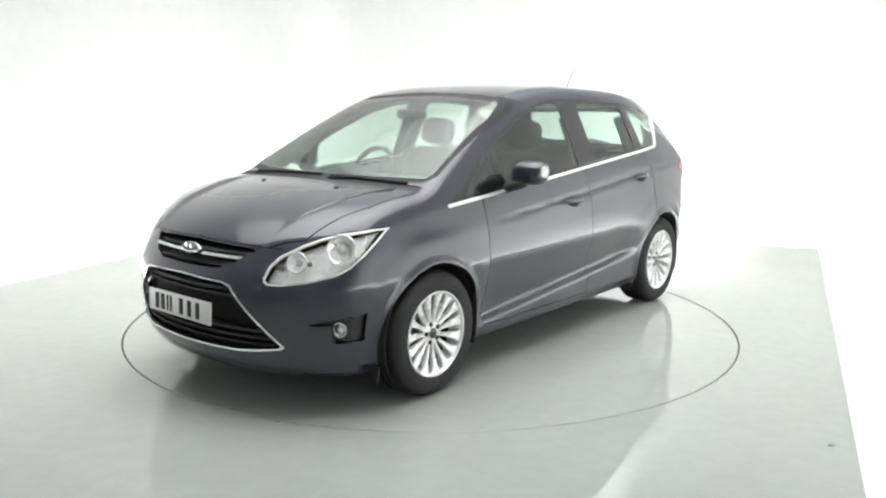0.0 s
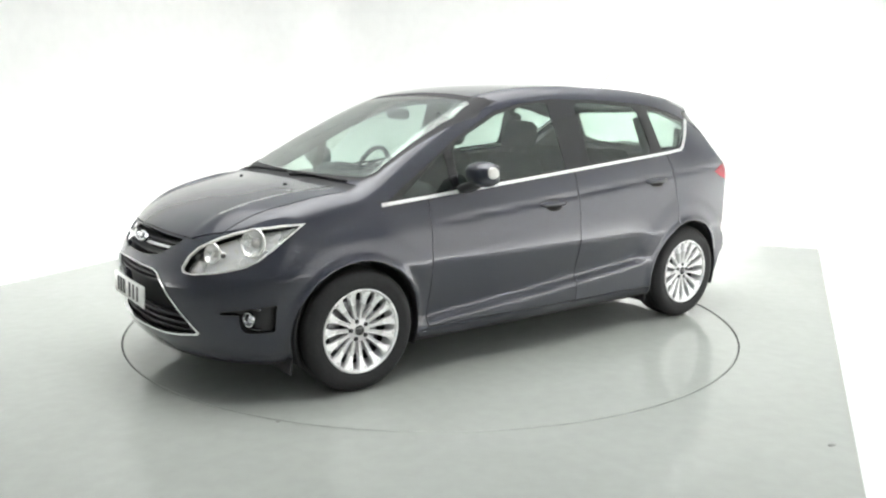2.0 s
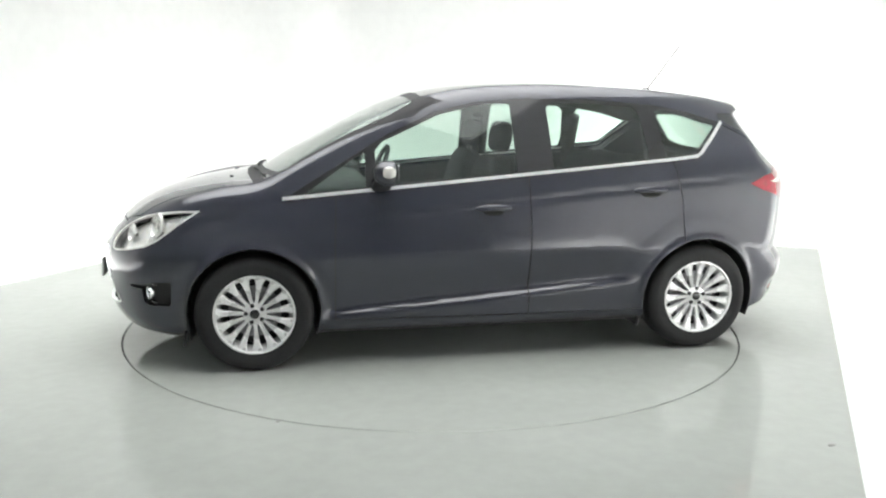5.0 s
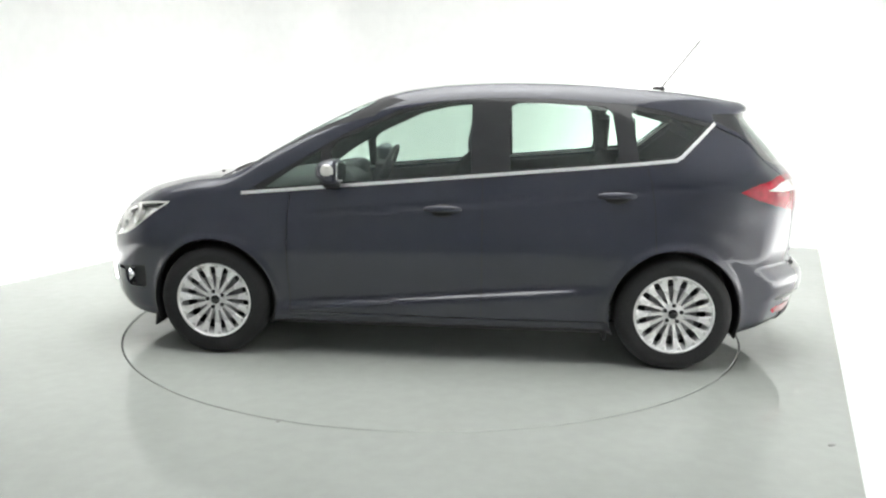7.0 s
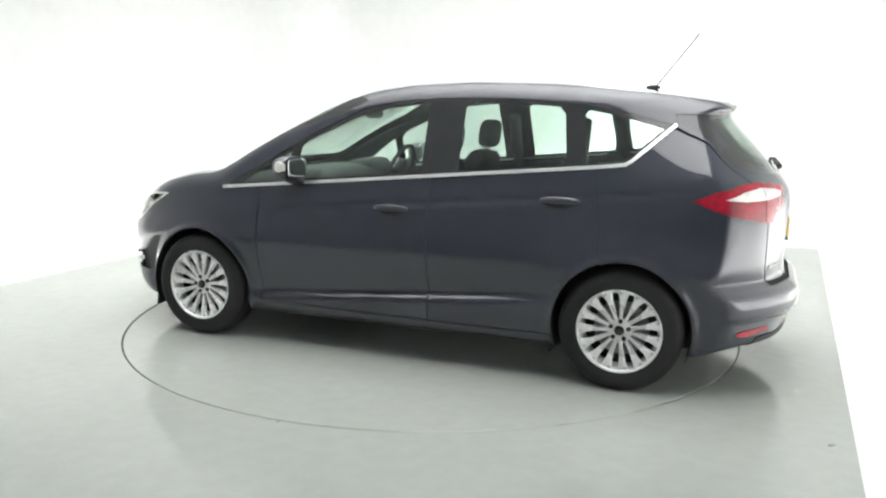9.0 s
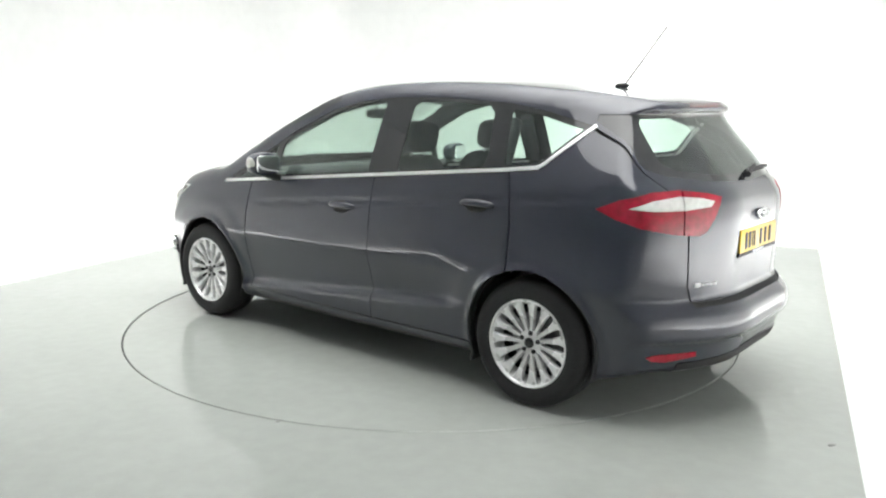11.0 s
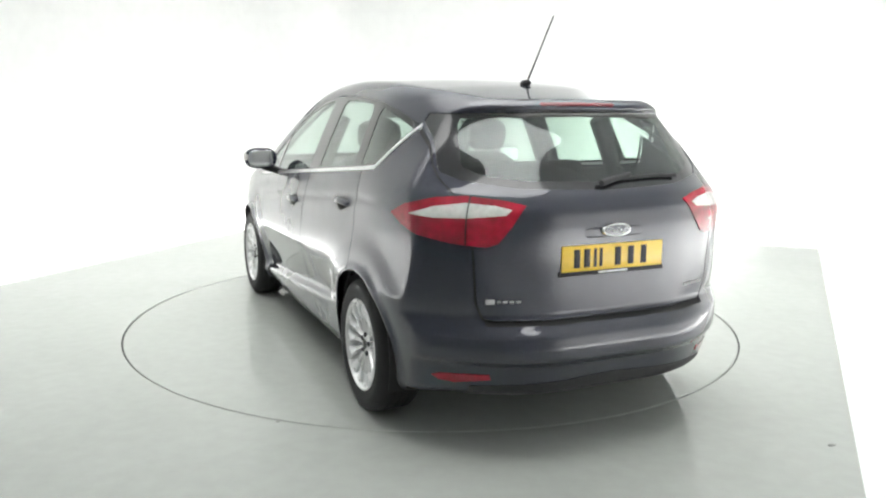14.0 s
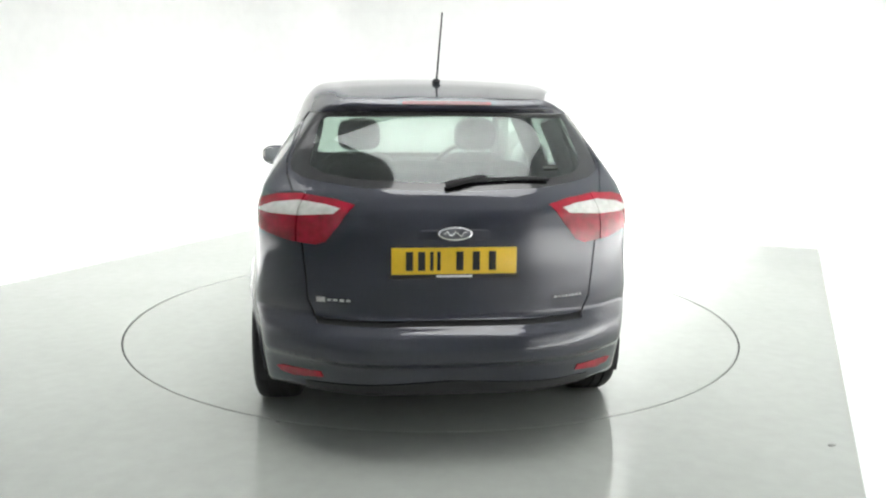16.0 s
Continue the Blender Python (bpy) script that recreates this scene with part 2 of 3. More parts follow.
TAIL = curve([(0.0, -1.95), (0.20, -2.06), (0.28, -2.115), (0.35, -2.138), (0.392, -2.152), (0.425, -2.183), (0.47, -2.188), (0.515, -2.178),
              (0.56, -2.137), (0.605, -2.096), (0.70, -2.097), (0.85, -2.102), (0.96, -2.104), (1.03, -2.096), (1.07, -2.075), (1.10, -2.055), (1.13, -2.028),
              (1.25, -1.925), (1.40, -1.79), (1.45, -1.755), (1.50, -1.725), (1.7, -1.62)])


def soft_plus(a, w):
    return w * np.logaddexp(0, a / w)


def sig(a):
    return 0.5 + 0.5 * np.tanh(0.5 * a)


def smax(a, b, k):
    h = np.maximum(k - np.abs(a - b), 0) / k
    return np.maximum(a, b) + h * h * k / 4


def belt(x):
    return 0.967 + 0.0892 * (1.10 - np.clip(x, -1.7, 1.4))


def half_width(x, z):
    y = PLAN(x)
    crease = 0.90 - 0.086 * (np.clip(x, -1.75, 1.3) + 0.01)
    y = y - 0.13 * soft_plus(z - 0.645, 0.005) - 0.18 * soft_plus(z - crease, 0.010)
    y = y - 0.007 * np.exp(-((z - crease - 0.012) / 0.018) ** 2) * sig((0.72 - x) / 0.06) * sig((x + 1.55) / 0.06)
    over = np.maximum(z - belt(x), 0)
    y = y - 0.10 * soft_plus(z - belt(x), 0.008 + 0.035 * sig((-1.40 - x) / 0.05)) - 0.12 * over ** 2
    y = y - 0.24 * np.maximum(-1.0 - x, 0) ** 2 * np.clip((z - belt(x) + 0.10) / 0.40, 0, 1) ** 1.3 * 1.3
    y = y + 0.024 * np.exp(-((z - 1.03) / 0.19) ** 2) * sig((-1.35 - x) / 0.10)
    ledge = 0.305 + (0.835 - np.clip(x, -1.2, 1.2)) * 0.085
    along = sig((x + 0.86) / 0.06) * sig((0.93 - x) / 0.04)
    y = y - 0.040 * np.exp(-((z - ledge) / 0.20) ** 2) * sig((z - ledge) / 0.009) * along
    y = y - 0.50 * np.maximum(0.25 - z, 0) - 0.115 * soft_plus(0.632 - z, 0.004)
    for wx in (1.324, -1.324):
        r = np.hypot(x - wx, z - 0.325)
        y = y + 0.014 * np.exp(-((r - 0.368) / 0.024) ** 2) + 0.010 * sig((0.50 - r) / 0.018) * sig((z - 0.5) / 0.05)
    return y


def skin(p):
    """Below nought inside the car's body, above it outside."""
    x, y, z = p[..., 0], np.abs(p[..., 1]), p[..., 2]
    bow = 0.21 - 0.10 * sig((x - 0.1) / 0.12) * sig((1.55 - x) / 0.08)
    top = ROOFLINE(x + bow * y * y)
    fore = sig((x - 1.35) / 0.05)
    top = top - (0.045 + 0.052 * sig((-0.9 - x) / 0.2)) * y * y
    ridge = 0.46 + 0.22 * (1.9 - x)
    top = top + fore * 0.016 * sig((y - ridge) / 0.012) * np.exp(-((y - ridge) / 0.16) ** 2) * sig((2.0 - x) / 0.05)
    f_top = 0.85 * (z - top)
    f_side = y - half_width(x, z)
    y2 = y * y
    f_front = x - (NOSE(z) - 0.25 * y2 - 0.42 * y2 * y2)
    lip = 0.054 * sig((z - 1.446) / 0.006) * sig((0.60 - y) / 0.03)
    full = 0.056 * sig((y - 0.56) / 0.06) * sig((z - 0.575) / 0.03) * sig((1.11 - z) / 0.055)
    f_rear = (TAIL(z) - lip - full + 0.89 * np.maximum(y - 0.22, 0) ** 2) - x
    floor = 0.185 + 0.07 * sig((-1.75 - x) / 0.05) + 0.02 * sig((x - 1.8) / 0.05)
    f = smax(f_side, f_top, 0.07)
    f = smax(f, f_front, 0.07)
    f = smax(f, f_rear, 0.035)
    return smax(f, floor - z, 0.03)


def slope(p):
    e = 1e-4
    g = np.empty_like(p)
    for k in range(3):
        d = np.zeros(3)
        d[k] = e
        g[..., k] = (skin(p + d) - skin(p - d)) / (2 * e)
    return g


def settle(p, steps=4):
    for _ in range(steps):
        g = slope(p)
        s = skin(p) / np.maximum((g * g).sum(-1), 0.05)
        p = p - np.clip(s, -0.02, 0.02)[..., None] * g
    return p


def surface_net(lo, hi, h):
    n = [int(round((b - a) / h)) + 1 for a, b in zip(lo, hi)]
    axes = [a + h * np.arange(k) for a, k in zip(lo, n)]
    g = np.stack(np.meshgrid(*axes, indexing="ij"), -1)
    v = skin(g)
    cells = tuple(k - 1 for k in n)
    total, count = np.zeros((*cells, 3)), np.zeros(cells)
    corner = lambda i, j, k: (slice(i, i + cells[0]), slice(j, j + cells[1]), slice(k, k + cells[2]))
    for axis in range(3):
        for i in (0, 1):
            for j in (0, 1):
                a = [i, j]
                a.insert(axis, 0)
                b = [i, j]
                b.insert(axis, 1)
                va, vb = v[corner(*a)], v[corner(*b)]
                cross = (va < 0) != (vb < 0)
                t = np.where(cross, va / np.where(cross, va - vb, 1), 0)[..., None]
                pos = g[corner(*a)] * (1 - t) + g[corner(*b)] * t
                total += np.where(cross[..., None], pos, 0)
                count += cross
    used = count > 0
    index = -np.ones(cells, int)
    index[used] = np.arange(used.sum())
    verts = settle(total[used] / count[used][:, None], 5)
    quads = []
    for axis in range(3):
        a = [slice(1, -1)] * 3
        b = [slice(1, -1)] * 3
        a[axis], b[axis] = slice(0, n[axis] - 1), slice(1, n[axis])
        va, vb = v[tuple(a)], v[tuple(b)]
        where = np.argwhere((va < 0) != (vb < 0))
        flip = va[tuple(where.T)] > 0
        base = where + 1
        base[:, axis] -= 1
        o1, o2 = [k for k in range(3) if k != axis]
        ring = []
        for d1, d2 in ((-1, -1), (0, -1), (0, 0), (-1, 0)):
            c = base.copy()
            c[:, o1] += d1
            c[:, o2] += d2
            ring.append(index[tuple(c.T)])
        q = np.stack(ring, 1)
        if axis == 1:
            q = q[:, ::-1]
        q[flip] = q[flip][:, ::-1]
        quads.append(q)
    return verts, np.concatenate(quads)


X, Y, Z = Vector((1, 0, 0)), Vector((0, 1, 0)), Vector((0, 0, 1))
LABELS = ["paint"]


def label_of(name):
    if name not in LABELS:
        LABELS.append(name)
    return LABELS.index(name)


def cut(bm, outline, u, v, name, where, only=("paint",)):
    """Cuts the faces inside a convex outline, seen along u x v, out of the skin and gives them a name."""
    pts = [Vector(p) for p in outline]
    area = sum(a.x * b.y - b.x * a.y for a, b in zip(pts, pts[1:] + pts[:1]))
    if area < 0:
        pts.reverse()
    ids = {LABELS.index(o) for o in only if o in LABELS}
    lo = (min(p.x for p in pts) - 0.001, min(p.y for p in pts) - 0.001)
    hi = (max(p.x for p in pts) + 0.001, max(p.y for p in pts) + 0.001)
    faces = []
    for f in bm.faces:
        if f.material_index not in ids or not where(f.calc_center_median()):
            continue
        us, vs = [w.co.dot(u) for w in f.verts], [w.co.dot(v) for w in f.verts]
        if max(us) > lo[0] and min(us) < hi[0] and max(vs) > lo[1] and min(vs) < hi[1]:
            faces.append(f)
    for p, q in zip(pts, pts[1:] + pts[:1]):
        if not faces:
            return
        e = q - p
        no = (u * -e.y + v * e.x).normalized()
        co = u * p.x + v * p.y
        geom = set(faces)
        for f in faces:
            geom.update(f.edges)
            geom.update(f.verts)
        out = bmesh.ops.bisect_plane(bm, geom=list(geom), dist=2e-5, plane_co=co, plane_no=no)
        faces = [f for f in out["geom"] if isinstance(f, bmesh.types.BMFace) and (f.calc_center_median() - co).dot(no) > 0]
    k = label_of(name)
    for f in faces:
        f.material_index = k


def strip(bm, points, width, u, v, name, where, only=("paint",), closed=False):
    """A narrow band along a line of points, cut out of the skin."""
    pts = [Vector(p) for p in points]
    ends = list(zip(pts, pts[1:] + pts[:1])) if closed else list(zip(pts, pts[1:]))
    for p, q in ends:
        d = (q - p).normalized()
        s = Vector((-d.y, d.x)) * width / 2
        e = d * width * 0.5
        cut(bm, [p - e - s, q + e - s, q + e + s, p - e + s], u, v, name, where, only)


def panel(name, faces, mat, parent, label="", lift=0.0, thick=0.0):
    """A mesh of its own from faces of the skin, with the skin's own smooth normals."""
    order, polys = {}, []
    for f in faces:
        polys.append([order.setdefault(v, len(order)) for v in f.verts])
    if not polys:
        return None
    co = settle(np.array([v.co for v in order]), 3)
    no = slope(co)
    no /= np.linalg.norm(no, axis=1)[:, None]
    co = co + no * lift
    verts, normals, allp = [co], [no], list(polys)
    if thick:
        k = len(co)
        verts.append(co - no * thick)
        normals.append(-no)
        allp += [[i + k for i in p[::-1]] for p in polys]
        seen = {}
        for p in polys:
            for a, b in zip(p, p[1:] + p[:1]):
                seen[(a, b)] = seen.get((a, b), 0) + 1
        rim = [(a, b) for a, b in seen if (b, a) not in seen]
        ids = sorted({i for e in rim for i in e})
        at = {i: 2 * k + j for j, i in enumerate(ids)}
        verts += [co[ids], co[ids] - no[ids] * thick]
        normals += [np.zeros((2 * len(ids), 3))]
        allp += [[at[b], at[a], at[a] + len(ids), at[b] + len(ids)] for a, b in rim]
    co = np.concatenate(verts) - (AXIS_X, AXIS_Y, 0)
    me = bpy.data.meshes.new(name)
    me.from_pydata(co.tolist(), [], allp)
    me.shade_smooth()
    me.normals_split_custom_set_from_vertices(np.concatenate(normals).tolist())
    return hang(name, me, mat, parent, label)


SIDE = lambda c: abs(c.y) > 0.42
LEFT = lambda c: c.y > 0.2
RIGHT = lambda c: c.y < -0.2
FRONT = lambda c: c.x > 1.7
REAR = lambda c: c.x < -1.45
UP = lambda c: c.z > 0.7
DIAG = math.sqrt(0.5)


def both(points):
    """A half outline on the car's left and its mirror image, as one outline."""
    return list(points) + [(-a, b) for a, b in reversed(points) if abs(a) > 1e-6]


def build_shell(car):
    verts, quads = surface_net((-2.31, -1.015, 0.1), (2.31, 1.015, 1.705), 0.025)
    me = bpy.data.meshes.new("skin")
    me.from_pydata(verts.tolist(), [], quads.tolist())
    bm = bmesh.new()
    bm.from_mesh(me)
    bpy.data.meshes.remove(me)
    bmesh.ops.recalc_face_normals(bm, faces=bm.faces)
    for f in bm.faces:
        f.material_index = 0

    # wheel openings
    for wx in (1.324, -1.324):
        ring = [(wx + 0.362 * math.cos(a), 0.33 + 0.362 * math.sin(a)) for a in (2 * math.pi * i / 40 for i in range(40))]
        cut(bm, ring, X, Z, "opening", lambda c: abs(c.y) > 0.60)
    # underside
    for f in bm.faces:
        if f.material_index == 0 and f.calc_center_median().z < 0.212:
            f.material_index = label_of("underside")

    # glazed band along the sides, with bright trim along its foot and rear edge
    band = [(1.135, 0.9635), (-1.13, 1.1655), (-1.30, 1.187), (-1.512, 1.378), (-1.28, 1.44), (-1.05, 1.480), (-0.6, 1.508), (-0.215, 1.508),
            (0.05, 1.482), (0.27, 1.433), (0.66, 1.258), (1.06, 1.008)]
    strip(bm, [(1.15, 0.955), (-1.13, 1.157), (-1.302, 1.176), (-1.335, 1.196), (-1.522, 1.372)], 0.018, X, Z, "side_trim", SIDE)
    cut(bm, band, X, Z, "window_frame", SIDE)
    panes = {
        "quarter_pane": [(1.03, 0.985), (0.70, 1.012), (0.70, 1.205), (0.735, 1.19)],
        "front_door_pane": [(0.645, 1.022), (-0.175, 1.094), (-0.165, 1.478), (-0.10, 1.487), (0.04, 1.468), (0.26, 1.415), (0.60, 1.262), (0.64, 1.215)],
        "rear_door_pane": [(-0.395, 1.112), (-0.975, 1.164), (-0.992, 1.22), (-0.96, 1.43), (-0.92, 1.468), (-0.60, 1.490), (-0.43, 1.488), (-0.385, 1.46)],
        "rear_quarter_pane": [(-1.105, 1.178), (-1.285, 1.196), (-1.33, 1.222), (-1.475, 1.362), (-1.24, 1.425), (-1.085, 1.452), (-1.065, 1.43)],
    }
    for name, outline in panes.items():
        cut(bm, outline, X, Z, name, SIDE, ("window_frame",))

    # windscreen, cowl and rear screen
    for sgn in (1, -1):
        strip(bm, [(1.338, 0.0), (1.328, sgn * 0.30), (1.298, sgn * 0.60), (1.284, sgn * 0.70)], 0.060, X, Y, "windscreen_band",
              lambda c: c.z > 0.9 and 1.1 < c.x < 1.5)
    cut(bm, both([(0.0, 1.068), (0.40, 1.066), (0.700, 1.072), (0.728, 1.10), (0.655, 1.40), (0.612, 1.492), (0.58, 1.512), (0.3, 1.535), (0.0, 1.545)]),
        Y, Z, "windscreen_band", lambda c: 0.15 < c.x < 1.45 and c.z > 1.0)
    cut(bm, both([(0.0, 1.088), (0.40, 1.086), (0.675, 1.090), (0.702, 1.115), (0.632, 1.40), (0.590, 1.478), (0.56, 1.495), (0.3, 1.515), (0.0, 1.525)]),
        Y, Z, "windscreen", lambda c: 0.15 < c.x < 1.45 and c.z > 1.0, ("windscreen_band",))
    cut(bm, both([(0.0, 1.116), (0.40, 1.130), (0.62, 1.160), (0.680, 1.19), (0.684, 1.215), (0.635, 1.40), (0.612, 1.432), (0.0, 1.444)]),
        Y, Z, "rear_screen_border", REAR)
    cut(bm, both([(0.0, 1.150), (0.38, 1.162), (0.54, 1.184), (0.592, 1.212), (0.596, 1.232), (0.556, 1.39), (0.536, 1.414), (0.0, 1.424)]),
        Y, Z, "rear_screen", REAR, ("rear_screen_border",))

    # front openings
    cut(bm, both([(0.0, 0.700), (0.20, 0.704), (0.30, 0.722), (0.40, 0.792), (0.39, 0.803), (0.0, 0.815)]), Y, Z, "upper_grille_opening", FRONT)
    low = both([(0.0, 0.322), (0.36, 0.326), (0.47, 0.336), (0.575, 0.352), (0.588, 0.366), (0.345, 0.640), (0.30, 0.652), (0.0, 0.662)])
    cut(bm, low, Y, Z, "grille_surround", FRONT)
    cut(bm, both([(0.0, 0.333), (0.36, 0.337), (0.46, 0.346), (0.560, 0.359), (0.572, 0.368), (0.337, 0.633), (0.297, 0.646), (0.0, 0.656)]), Y, Z,
        "lower_grille_opening", FRONT, ("grille_surround",))

    # lamps at the four corners
    for s, side in ((1, LEFT), (-1, RIGHT)):
        u = Vector((-DIAG, s * DIAG, 0))
        head = [(-1.134, 0.682), (-1.130, 0.666), (-1.115, 0.655), (-1.06, 0.652), (-0.94, 0.666), (-0.80, 0.695), (-0.735, 0.726), (-0.67, 0.778),
                (-0.60, 0.846), (-0.552, 0.894), (-0.64, 0.892), (-0.77, 0.877), (-0.86, 0.859), (-0.95, 0.829), (-1.055, 0.780), (-1.105, 0.735)]
        cut(bm, head, u, Z, "headlight_lens", lambda c, k=side: k(c) and c.x > 1.3)
        strip(bm, head, 0.016, u, Z, "headlight_rim", lambda c, k=side: k(c) and c.x > 1.3, ("headlight_lens",), True)
        for fog in ([(-0.925, 0.470), (-0.91, 0.484), (-0.66, 0.512), (-0.66, 0.488), (-0.80, 0.462)],
                    [(-0.815, 0.49), (-0.66, 0.508), (-0.675, 0.380), (-0.69, 0.374), (-0.80, 0.376), (-0.825, 0.40), (-0.828, 0.46)]):
            cut(bm, fog, u, Z, "fog_recess", lambda c, k=side: k(c) and c.x > 1.5)
        w = Vector((DIAG, s * DIAG, 0))
        tail = [(-0.568, 1.012), (-0.66, 1.058), (-0.80, 1.092), (-0.93, 1.100), (-1.08, 1.083), (-1.165, 1.063), (-1.12, 0.98), (-1.07, 0.912),
                (-1.03, 0.898), (-0.90, 0.908), (-0.74, 0.938), (-0.64, 0.972)]
        cut(bm, tail, w, Z, "tail_lens", lambda c, k=side: k(c) and c.x < -1.3)
        pale = [(-0.690, 1.022), (-0.80, 1.056), (-0.93, 1.073), (-1.05, 1.062), (-1.115, 1.047), (-1.095, 1.026), (-0.95, 1.014), (-0.80, 1.012)]
        cut(bm, pale, w, Z, "reversing_lens", lambda c, k=side: k(c) and c.x < -1.3, ("tail_lens",))
        lid = lambda c, k=side: k(c) and c.x < -1.3
        strip(bm, [(-0.945, 0.88), (-0.945, 1.12)], 0.006, w, Z, "seam", lid, ("tail_lens", "reversing_lens"))

    # bars in the grilles
    strip(bm, [(-0.37, 0.757), (0.37, 0.757)], 0.013, Y, Z, "grille_bar", FRONT, ("upper_grille_opening",))
    for i, z in enumerate((0.727, 0.785)):
        strip(bm, [(-0.36, z), (0.36, z)], 0.010, Y, Z, f"upper_slat{i}", FRONT, ("upper_grille_opening",))
    for i, z in enumerate((0.362, 0.395, 0.428, 0.590, 0.618)):
        strip(bm, [(-0.55, z), (0.55, z)], 0.011, Y, Z, f"lower_slat{i}", FRONT, ("lower_grille_opening",))
    cut(bm, both([(0.0, 1.468), (0.19, 1.468), (0.20, 1.474), (0.19, 1.482), (0.0, 1.484)]), Y, Z, "stop_lamp", REAR)
    for s, side in ((1, LEFT), (-1, RIGHT)):
        w = Vector((DIAG, s * DIAG, 0))
        mark = [(-0.80, 0.338), (-0.84, 0.350), (-1.05, 0.356), (-1.055, 0.332), (-0.90, 0.312), (-0.83, 0.318)]
        cut(bm, mark, w, Z, "rear_reflector", lambda c, k=side: k(c) and c.x < -1.5)

    # shut lines
    gap = 0.0055
    strip(bm, [(0.868, 0.985), (0.880, 0.70), (0.880, 0.27), (-0.245, 0.262)], gap, X, Z, "seam", SIDE)
    strip(bm, [(-0.240, 1.075), (-0.245, 0.80), (-0.245, 0.26)], gap, X, Z, "seam", SIDE)
    strip(bm, [(-0.245, 0.262), (-1.02, 0.262)], gap, X, Z, "seam", SIDE)
    strip(bm, [(-1.142, 1.155), (-1.170, 1.06), (-1.195, 0.90), (-1.205, 0.66)], gap, X, Z, "seam", SIDE)
    bonnet = [(1.30, -0.735), (1.62, -0.70), (1.93, -0.60), (2.03, -0.46)]
    strip(bm, bonnet, gap, X, Y, "seam", UP)
    strip(bm, [(x, -y) for x, y in bonnet], gap, X, Y, "seam", UP)
    strip(bm, [(0.0, 0.822), (0.40, 0.812), (0.52, 0.808)], gap, Y, Z, "seam", FRONT)
    strip(bm, [(0.0, 0.822), (-0.40, 0.812), (-0.52, 0.808)], gap, Y, Z, "seam", FRONT)
    lid = [(0.0, 0.572), (0.50, 0.577), (0.575, 0.59), (0.605, 0.66), (0.625, 0.92)]
    # wider dark strip paints the shadow under the tailgate's lower edge
    strip(bm, [(-0.56, 0.576), (0.56, 0.576)], 0.022, Y, Z, "seam", REAR)
    strip(bm, lid, 0.008, Y, Z, "seam", REAR)
    strip(bm, [(-a, b) for a, b in lid], 0.008, Y, Z, "seam", REAR)
    top = [(0.645, 1.06), (0.694, 1.17), (0.697, 1.22), (0.655, 1.38)]
    strip(bm, top, 0.007, Y, Z, "seam", REAR)
    strip(bm, [(-a, b) for a, b in top], 0.007, Y, Z, "seam", REAR)
    cut(bm, both([(0.0, 0.20), (0.62, 0.20), (0.62, 0.300), (0.0, 0.330)]), Y, Z, "rear_valance", lambda c: c.x < -1.8)

    # panels: what the shut lines part
    bm.faces.ensure_lookup_table()
    groups, paint = {}, {f for f in bm.faces if f.material_index == 0}
    for f in bm.faces:
        if f.material_index:
            groups.setdefault(LABELS[f.material_index], []).append(f)
    islands = []
    while paint:
        start = paint.pop()
        island, todo = [start], [start]
        while todo:
            for e in todo.pop().edges:
                for g in e.link_faces:
                    if g in paint:
                        paint.remove(g)
                        island.append(g)
                        todo.append(g)
        islands.append(island)
    islands.sort(key=len, reverse=True)
    seeds = {"front_door": (0.3, 0.9, 0.7), "rear_door": (-0.7, 0.9, 0.75), "bonnet": (1.7, 0, 0.96), "tailgate": (-2.09, 0, 0.7)}
    body = []
    for island in islands:
        name = "body"
        c = sum((f.calc_center_median() for f in island), Vector()) / len(island)
        for n, s in seeds.items():
            near = min((f.calc_center_median() - Vector((s[0], math.copysign(s[1], c.y), s[2]))).length for f in island)
            if near < 0.05:
                name = n
                break
        if name == "body":
            body += island
            if len(island) > 40:
                panel("body" if island is islands[0] else "body_panel", island, PAINT, car, "dark grey metallic painted bodywork", thick=0.010)
        else:
            ob = panel(name, island, PAINT, car, thick=0.010)
            if name.endswith("door"):
                panel("door_card", island, DASH, ob, "dark inner door trim", lift=-0.06, thick=0.008)
            if name == "tailgate":
                panel("inner_trim", island, DASH, ob, "dark inner tailgate trim", lift=-0.05, thick=0.008)
    panel("roof_lining", [f for f in body if f.calc_center_median().z > 1.46 and abs(f.calc_center_median().y) < 0.60 and f.calc_center_median().x > -1.7],
          LINING, car, "pale cloth roof lining", lift=-0.025, thick=0.006)
    for s in (1, -1):
        inner = [f for f in body if 1.0 < f.calc_center_median().z < 1.46 and f.calc_center_median().x < -1.25 and f.calc_center_median().y * s > 0.45]
        panel("rear_pillar_trim", inner, DASH, car, "dark moulded rear pillar trim", lift=-0.075, thick=0.012)
    panel("stop_lamp", groups["stop_lamp"], DARK_RED_LENS, car, "red high-level stop lamp", 0.002, 0.008)
    panel("grille_bar", groups["grille_bar"], CHROME, car, "chrome bar across the upper grille", 0.002, 0.022)
    for name in sorted(groups):
        if "_slat" in name:
            panel("grille_slat", groups[name], BLACK_PLASTIC, car, "black grille slat", -0.018, 0.022)
    panel("underside", groups["underside"], BLACK_PLASTIC, car, "black underbody tray", thick=0.008)
    panel("shut_line", groups["seam"], SEAM, car, "dark shut lines between the panels", lift=-0.009, thick=0.003)

    def sides(name):
        for pick in (lambda f: f.calc_center_median().y > 0, lambda f: f.calc_center_median().y <= 0):
            yield [f for f in groups.get(name, []) if pick(f)]
